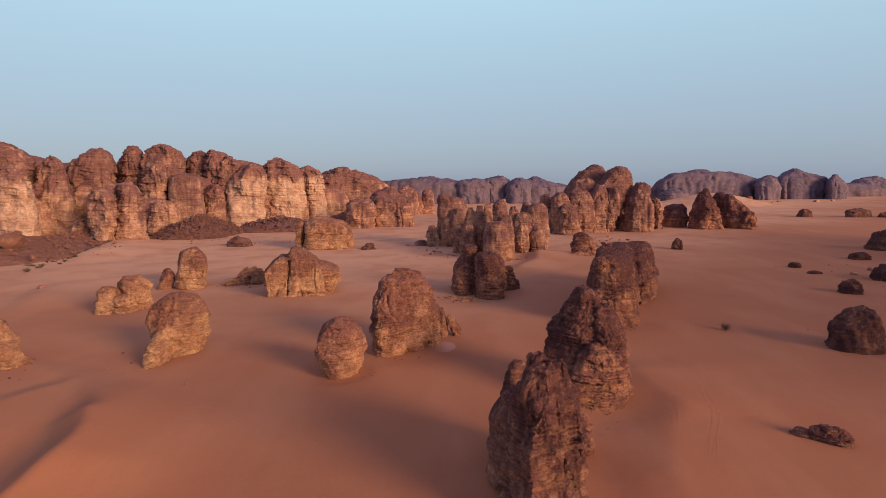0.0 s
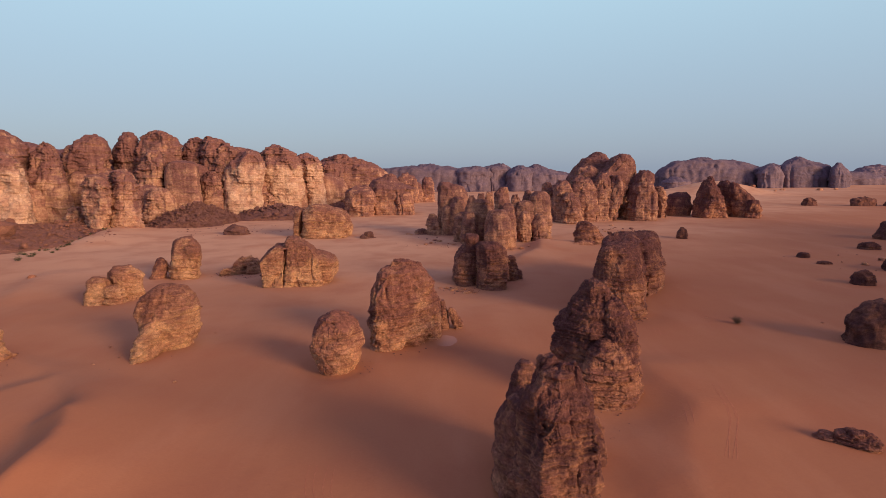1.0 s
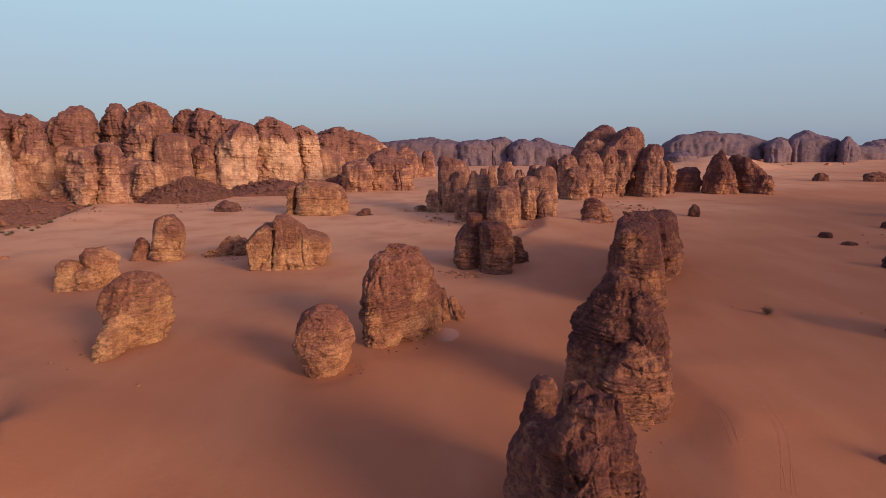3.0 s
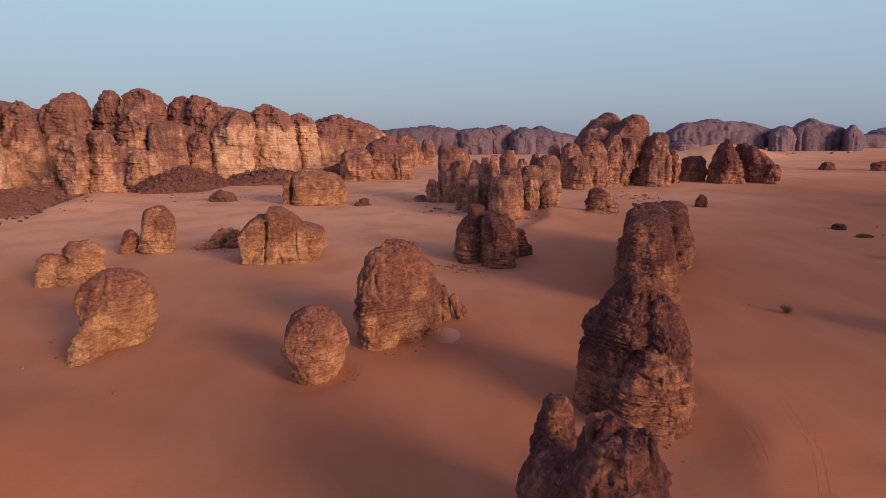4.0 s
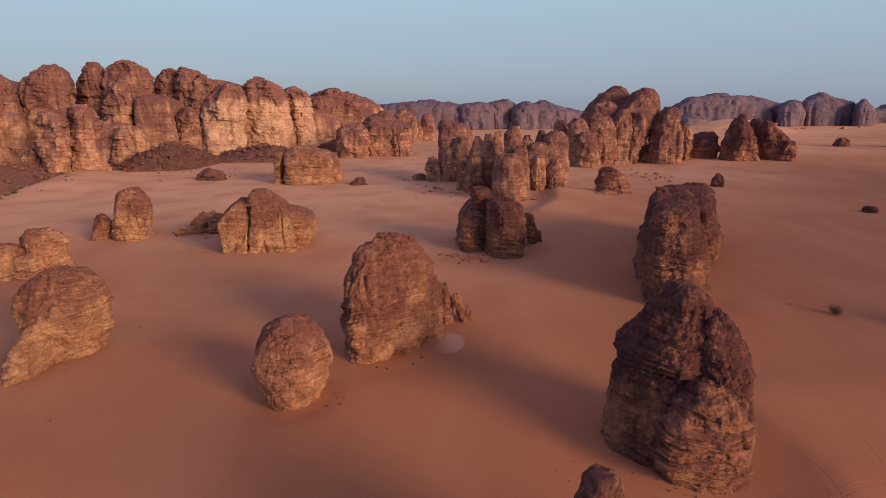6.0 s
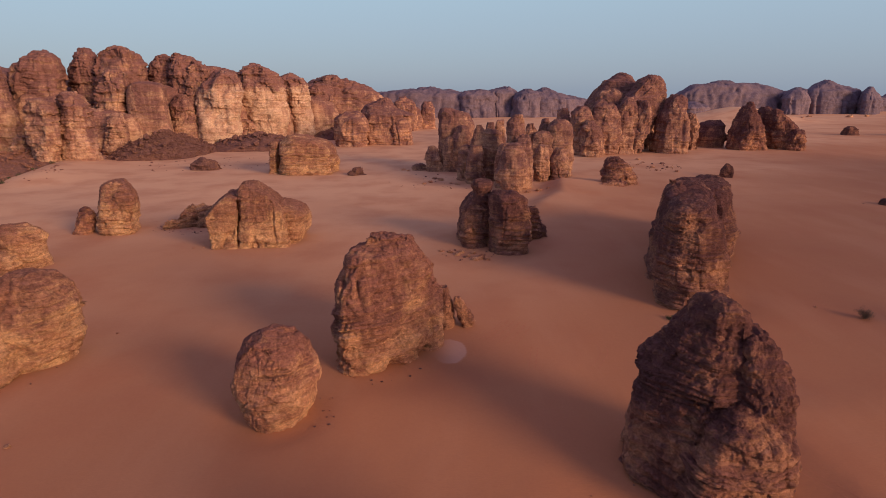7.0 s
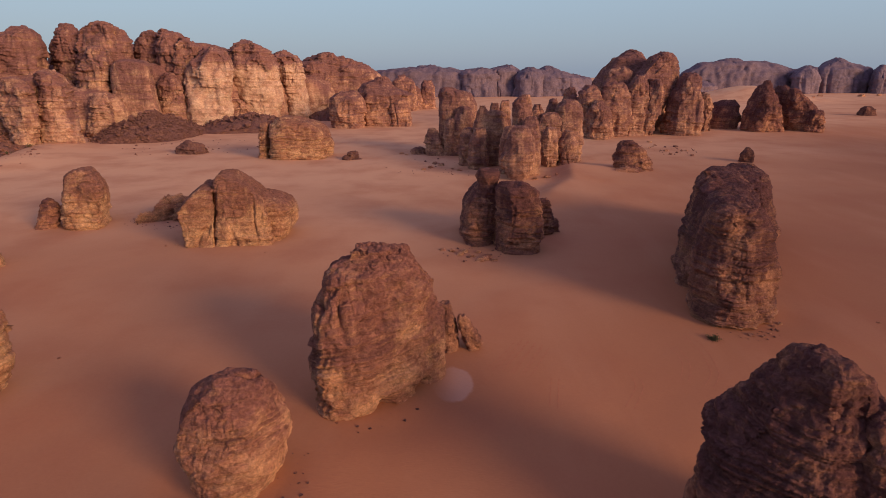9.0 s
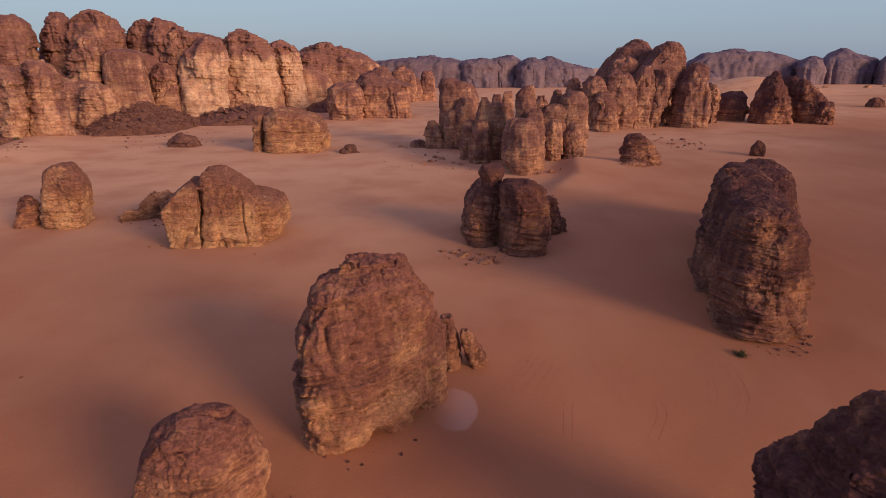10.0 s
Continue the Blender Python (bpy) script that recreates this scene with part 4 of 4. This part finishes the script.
# ---------------------------------------------------------------- talus, scree and stones
def stone_verts(rng):
    """A small angular stone, about 1 across: vertices and triangles."""
    bm = bmesh.new()
    bmesh.ops.create_icosphere(bm, subdivisions=1, radius=0.5)
    v = np.array([p.co[:] for p in bm.verts])
    t = np.array([[p.index for p in f.verts] for f in bm.faces])
    bm.free()
    for _ in range(4):
        n = rng.normal(size=3)
        n /= np.linalg.norm(n)
        over = v @ n - rng.uniform(0.22, 0.42)
        v = v - np.clip(over, 0, None)[:, None] * n
    return v * (1 + 0.12 * rng.normal(size=v.shape)), t


def heap(name, label, category, places, sizes, material, seed, rise=0.12):
    """Many loose stones as one mesh."""
    rng = np.random.RandomState(seed)
    kinds = [stone_verts(rng) for _ in range(14)]
    vs, ts, n = [], [], 0
    for (x, y, z), size in zip(places, sizes):
        v, t = kinds[rng.randint(14)]
        a = rng.uniform(0, 6.28)
        v = v * size * rng.uniform(0.7, 1.3, 3) * (1, 1, 0.75)
        v = np.stack([v[:, 0] * math.cos(a) - v[:, 1] * math.sin(a), v[:, 0] * math.sin(a) + v[:, 1] * math.cos(a), v[:, 2]], 1)
        vs.append(v + (x, y, z + rise * size))
        ts.append(t + n)
        n += len(v)
    me = mesh_of(name, np.concatenate(vs), np.zeros((0, 4)), np.concatenate(ts), material)
    me.polygons.foreach_set("use_smooth", np.zeros(len(me.polygons), bool))
    return tagged(new(name, me), label, category, kind="stuff")


def talus(x, y, w, d, h, bulge, count, size, seed, rot=0, material=None):
    material = material or RUBBLE
    v, q, t = lobe(seed, w, d, h, rot, bulge, 2.2, (1.1, 1.0, 0.9), (0, 0), (130, 80), 1.6, 0.10, 0.4, 2.0, 0.2, 0.0, 0.0, 1.3)
    ob = new("talus_slope", mesh_of("talus_slope", v, q, t, material))
    ob.location = (x, y, 0)
    tagged(ob, "brown slope of broken rock at the cliff's foot", "talus", kind="structure")
    rng = np.random.RandomState(seed)
    some = v[(v[:, 2] > 0.2) & (v[:, 1] < 0.25 * d)]
    some = some[rng.choice(len(some), count)] + rng.normal(size=(count, 3)) * (1.2, 1.2, 0)
    heap("scree", "angular brown scree stones on a talus slope", "scree", some + (x, y, 0), size * rng.lognormal(-0.1, 0.6, count), material, seed + 1, 0.28)


talus(-284, 640, 82, 122, 22, 1.35, 9500, 0.95, 41)
talus(-208, 700, 110, 80, 15, 1.6, 500, 1.9, 43)
talus(-420, 490, 212, 250, 11, 1.5, 3200, 1.3, 45, 0, SLOPE)
talus(-372, 575, 70, 60, 12, 1.6, 500, 1.7, 47, 0, SLOPE)
talus(-150, 850, 120, 70, 16, 1.6, 260, 2.2, 49)
rock("rubble_mound", "low brown rubble mound on the sand", "rubble", -195, 523, [(0, 0, dict(w=25, d=18, h=9, bulge=1.9, lump=0.14, rough=1.8))], RUBBLE, res=(110, 70), g=1.0)
rock("rubble_mound", "little heap of dark stones on open sand", "rubble", -66, 488, [(0, 0, dict(w=11, d=8, h=6, bulge=1.6, lump=0.2, rough=2.0)), (-4, -1, dict(w=7, d=6, h=3, bulge=2, lump=0.2, rough=2.0))], RUBBLE, res=(90, 60), g=0.8)
rock("fallen_slab", "fallen dark sandstone slab half buried in sand", "rock", 88, 119, [(0, 0, dict(w=9.5, d=4.5, h=3.4, rot=-35, bulge=2.6, plan=3, lump=0.12)), (-4.2, 3, dict(w=4, d=3, h=2, rot=-35, bulge=2.4))], ROCK_DARK, res=(110, 70), g=0.6)
rock("flat_rock", "flat dark ledge beside a domed rock", "rock", 107, 424, [(0, 0, dict(w=17, d=9, h=4, bulge=2.4, lump=0.1))], ROCK_DARK, res=(100, 60), g=0.9)

for group, size, places in (
    ("stones beside the round boulder", 0.42, [(-25.5, 172.1), (-23.4, 167.0), (-25.1, 164.2), (-28.0, 177.0), (-24.6, 169.4), (-22.5, 164.5)]),
    ("stones at the tall pillar's foot", 1.0, [(73.3, 218.5), (78.2, 219.8), (70.2, 214.8), (75.0, 215.8), (72.6, 214.0), (80.5, 221.0)]),
    ("stones before the great boulder", 0.5, [(-13.0, 183.1), (-14.4, 180.3), (-8.5, 182.7), (-20.5, 182.0), (-6.4, 186.0)]),
    ("stones beside the dark block", 2.2, [(-2.2, 279.8), (1.3, 278.5), (4.1, 275.4), (7.9, 274.1), (10.5, 269.4), (13.1, 273.2), (10.2, 278.5), (5.6, 279.0), (12.0, 271.0), (15.0, 270.0)]),
    ("stones by the pillar cluster", 3.0, [(-23.6, 520.0), (-14.2, 444.7), (-7.3, 466.8), (4.1, 446.4), (50.5, 408.0), (58.3, 412.1), (-28.9, 506.6), (-10, 452), (-3, 460), (8, 440), (-33, 512), (64, 414)]),
    ("stones before the massif", 2.6, [(161.7, 538.3), (164.9, 502.9), (177.2, 494.5), (172.2, 554.5), (152, 520), (168, 520), (184, 520), (150, 560), (175, 575)]),
    ("stones on the open sand", 0.8, [(-62.9, 278.2), (104.8, 221.2), (-94.4, 201.6), (-85.1, 205.0), (-109.8, 172.3), (-77.4, 158.0), (-132.1, 164.2), (145.5, 212.8), (-115, 190), (-97.4, 287), (-101, 286)]),
    ("stones far out on the plain", 4.0, [(391.3, 678.7), (-233.1, 313.0), (330, 395), (345, 420), (300, 360), (278, 350), (255, 335), (860, 1400), (940, 1380), (1010, 1420), (700, 1250), (800, 1330), (1080, 1300)]),
):
    for n, (px, py) in enumerate(places):
        w = size * (0.75 + 0.55 * ((n * 37) % 11) / 10)
        far = 2.5 if py > 1200 else 1.0
        ob = rock("stone", "loose brown stone lying on the sand", "stone", px, py, [(0, 0, dict(w=w * far * 1.2, d=w * far, h=w * far * 0.45, bulge=2.3, rot=n * 40, lump=0.2, sink=0.8, rough=1.6))], ROCK if size > 0.6 else RUBBLE, group, res=(30, 20), g=0.16 * size * far)
        ob.location.z = float(ground_height(px, py)) - 0.05 * w

rng = np.random.RandomState(5)
pebbles = []
for cx, cy, r, n in ((-25, 170, 5, 10), (72, 217, 6, 26), (-13, 183, 7, 10), (8, 277, 10, 50), (0, 455, 40, 50), (165, 530, 30, 60), (-98, 178, 14, 18), (30, 135, 16, 60), (-150, 172, 16, 110), (-205, 560, 60, 60), (-320, 470, 40, 90), (270, 330, 60, 30), (-118, 326, 18, 90)):
    a, d = rng.uniform(0, 6.28, n), r * np.sqrt(rng.uniform(0, 1, n))
    pebbles += [(cx + k * math.cos(b), cy + k * math.sin(b), float(ground_height(cx + k * math.cos(b), cy + k * math.sin(b)))) for b, k in zip(a, d)]
heap("pebbles", "small loose stones strewn on the sand", "stones", pebbles, [0.0016 * math.hypot(p[0], p[1]) * rng.lognormal(0, 0.5) for p in pebbles], RUBBLE, 8)

# ---------------------------------------------------------------- lesser rocks on the plain
for name, label, px, py, w, d, h in (
    ("dark_boulder", "dark rounded boulder on the open sand", 146.5, 189, 17, 16, 15),
    ("dark_boulder", "small dark boulder on the open sand", 213, 281, 11, 10, 7.3),
    ("dark_boulder", "low flat dark boulder on the open sand", 307, 399, 15, 12, 5.3),
    ("dark_boulder", "large dark rounded boulder on the open sand", 370, 452, 30, 24, 15.5),
    ("dark_boulder", "low flat dark boulder on the open sand", 238, 366, 8.4, 7, 3.4),
    ("dark_boulder", "low flat dark boulder on the open sand", 234, 340, 9, 6, 1.9),
    ("dark_boulder", "large dark rounded boulder on the open sand", 262, 316, 20, 16, 9.5),
    ("dark_boulder", "long dark rock ridge far out on the plain", 635, 836, 40, 20, 13),
    ("dark_boulder", "long dark rock ridge far out on the plain", 680, 826, 46, 20, 9),
    ("dark_boulder", "pointed dark rock far out on the plain", 565, 853, 20, 18, 12),
    ("dark_boulder", "small pointed rock alone on the sand", 202, 468, 9, 8, 9.5),
):
    rock(name, label, "rock", px, py, [(0, 0, dict(w=w, d=d, h=h, bulge=2.3, lump=0.13, ledge=0.45, thin=0.5, blocks=1.0))], BOULDER, "dark boulders on the plain", res=(90, 60), g=min(1.1, w / 16))

# unseen cliff added behind to shade the plain; the low sun clears its edge
shading_cliff = thing("unseen_cliff", "unseen sandstone cliff added behind to shade the plain", "cliff", "structure")
for n, (px, py) in enumerate(((150, -300), (205, -228), (262, -150), (318, -70), (370, 10), (420, 90), (468, 170), (522, 258), (585, 345))):
    rock("buttress", "", "", px, py, [(0, 0, dict(w=104, d=84, h=(46 if n < 4 else 102) + 6 * math.sin(n * 1.9), rot=57, bulge=2.8, lump=0.07, ledge=0.5, flute=0.6))], CLIFF, res=(70, 44), g=2.6, parent=shading_cliff)


# ---------------------------------------------------------------- plants and tracks
def plain_material(name, colour, other, scale, rough=0.85):
    m, n, l, b = base_material(name, rough)
    geo = n.new("ShaderNodeNewGeometry")
    l.new(mix(n, l, ramp(n, l, noise_node(n, l, geo.outputs["Position"], scale, 4), 0.35, 0.65), colour, other), b.inputs["Base Color"])
    return m


TWIG = plain_material("dry_twig", (0.10, 0.062, 0.045), (0.17, 0.11, 0.075), 2.0)
LEAF = plain_material("desert_leaf", (0.042, 0.045, 0.025), (0.080, 0.074, 0.036), 1.5)
TRACK = plain_material("pressed_sand", (0.40, 0.150, 0.078), (0.36, 0.130, 0.068), 0.8)


def tube(points, radii, sides=5):
    """Vertices and quads of a tapering branch."""
    v, q = [], []
    for i, (p, r) in enumerate(zip(points, radii)):
        for k in range(sides):
            a = 2 * math.pi * k / sides
            v.append((p[0] + r * math.cos(a), p[1] + r * math.sin(a), p[2]))
            if i:
                b = (i - 1) * sides
                q.append((b + k, b + (k + 1) % sides, b + sides + (k + 1) % sides, b + sides + k))
    return v, q


def shrub(x, y, width, height, seed, label, stems=16, leaves=500, leaf_size=0.09, leaf=None):
    rng = np.random.RandomState(seed)
    top = tagged(new("shrub"), label, "shrub")
    top.location = (x, y, float(ground_height(x, y)) - 0.05)
    v, q, tips = [], [], []
    for _ in range(stems):
        a, out = rng.uniform(0, 6.28), rng.uniform(0.2, 0.5) * width
        h = height * rng.uniform(0.6, 1.0)
        pts = [np.array([out * math.cos(a) * f**1.3, out * math.sin(a) * f**1.3, h * f]) + rng.normal(size=3) * 0.05 * width * f for f in np.linspace(0, 1, 6)]
        tv, tq = tube(pts, np.linspace(0.045, 0.012, 6) * height * 0.5)
        q += [tuple(i + len(v) for i in f) for f in tq]
        v += tv
        tips += pts[2:]
        for b in pts[2:5]:
            e = b + rng.normal(size=3) * (0.16 * width, 0.16 * width, 0.1 * height)
            e[2] = max(e[2], 0.1)
            tv, tq = tube([b, (b + e) / 2 + (0, 0, 0.04 * height), e], [0.012 * height, 0.009 * height, 0.004 * height], 3)
            q += [tuple(i + len(v) for i in f) for f in tq]
            v += tv
            tips += [e, (b + e) / 2]
    stem = new("branches", mesh_of("branches", v, q, None, TWIG))
    stem.parent = top
    v, q = [], []
    for _ in range(leaves):
        c = tips[rng.randint(len(tips))] + rng.normal(size=3) * 0.07 * width
        a, b = rng.normal(size=3), rng.normal(size=3)
        a, b = a / np.linalg.norm(a) * leaf_size, b / np.linalg.norm(b) * leaf_size * 0.5
        q.append(tuple(range(len(v), len(v) + 4)))
        v += [c - a, c + b, c + a, c - b]
    crown = new("foliage", mesh_of("foliage", v, q, None, leaf or LEAF))
    crown.parent = top
    return top


shrub(112.5, 212.5, 3.8, 2.7, 3, "dry brown thorny shrub alone on the sand", 30, 2600, 0.11, TWIG)
shrub(60.5, 212.8, 3.2, 0.6, 4, "low green desert plant spreading on the sand", 24, 1100, 0.13)
shrub(-288, 374, 6.0, 3.2, 6, "dry shrub at the edge of the sand", 18, 700, 0.2)
for n in range(26):
    f = n / 25
    px, py = -296 - 34 * f + 9 * math.sin(n * 2.7), 392 + 130 * f + 7 * math.cos(n * 3.9)
    tagged(shrub(px, py, 4.5 + 2.5 * math.sin(n * 1.9), 1.6 + 0.6 * math.cos(n * 1.3), 20 + n, "small green desert shrub below the cliff", 9, 160, 0.35), group="shrubs below the cliff")


def wheel_tracks(points, seed):
    """A pair of wheel marks, 1.5 m apart, along a smooth line through a few points."""
    pts = np.array(points, float)
    t = np.linspace(0, len(pts) - 1, 12 * len(pts))
    k = np.clip(np.floor(t).astype(int), 0, len(pts) - 2)
    f = (t - k)[:, None]
    p0, p1, p2, p3 = (pts[np.clip(k + o, 0, len(pts) - 1)] for o in (-1, 0, 1, 2))
    line = 0.5 * (2 * p1 + (p2 - p0) * f + (2 * p0 - 5 * p1 + 4 * p2 - p3) * f**2 + (3 * p1 - p0 - 3 * p2 + p3) * f**3)
    d = np.gradient(line, axis=0)
    d /= np.linalg.norm(d, axis=1)[:, None] + 1e-9
    across = np.stack([-d[:, 1], d[:, 0]], 1)
    top = tagged(new("wheel_tracks"), "pair of faint tyre tracks pressed into the sand", "tracks", "tyre tracks", "structure")
    for side in (-0.75, 0.75):
        v, q = [], []
        for i, (c, a) in enumerate(zip(line, across)):
            for o, z in ((-0.17, 0.012), (-0.07, 0.02), (0.07, 0.02), (0.17, 0.012)):
                x, y = c + a * (side + o * (0.6 + 0.4 * math.sin(i * 1.7 + seed)))
                v.append((x, y, float(ground_height(x, y)) + z))
            if i:
                b = 4 * i
                q += [(b - 4 + j, b - 3 + j, b + 1 + j, b + j) for j in range(3)]
        rut = new("rut", mesh_of("rut", v, q, None, TRACK))
        rut.parent = top


for n, line in enumerate((
    [(55.1, 215.5), (55.9, 208.8), (55.0, 201.8), (53.6, 197.4), (50.4, 193.0)],
    [(49.6, 211.4), (50.3, 205.8), (49.3, 200.9), (46.7, 195.7)],
    [(37.2, 198.5), (36.8, 193.2), (32.6, 185.9)],
    [(17.2, 212.6), (12.9, 204.8), (9.0, 199.0)],
    [(18.6, 211.6), (14.6, 204.3), (11.4, 198.4)],
    [(20.8, 196.0), (18.6, 186.0)],
    [(15.6, 212.0), (11.6, 204.6), (8.2, 200.0)],
    [(20.0, 210.6), (16.4, 203.6), (13.4, 197.6)],
    [(21.2, 209.0), (18.0, 202.4), (15.4, 197.2)],
    [(72.3, 146.4), (69.3, 133.3), (63.0, 121.6), (58, 112)],
    [(56.0, 152.0), (60.2, 141.3), (56.4, 127.1)],
    [(74.3, 152.7), (68.3, 131.9), (57.5, 112.7)],
    [(53.3, 130.7), (61, 136), (70.7, 139.5)],
    [(-27.4, 113.5), (-26.2, 104.6), (-23.0, 98.0)],
    [(-23.5, 113.5), (-22.8, 104.5), (-19.5, 97.0)],
    [(76, 215), (79, 207), (77, 199)],
    [(88, 214), (91, 206), (88, 198)],
)):
    wheel_tracks(line, n)
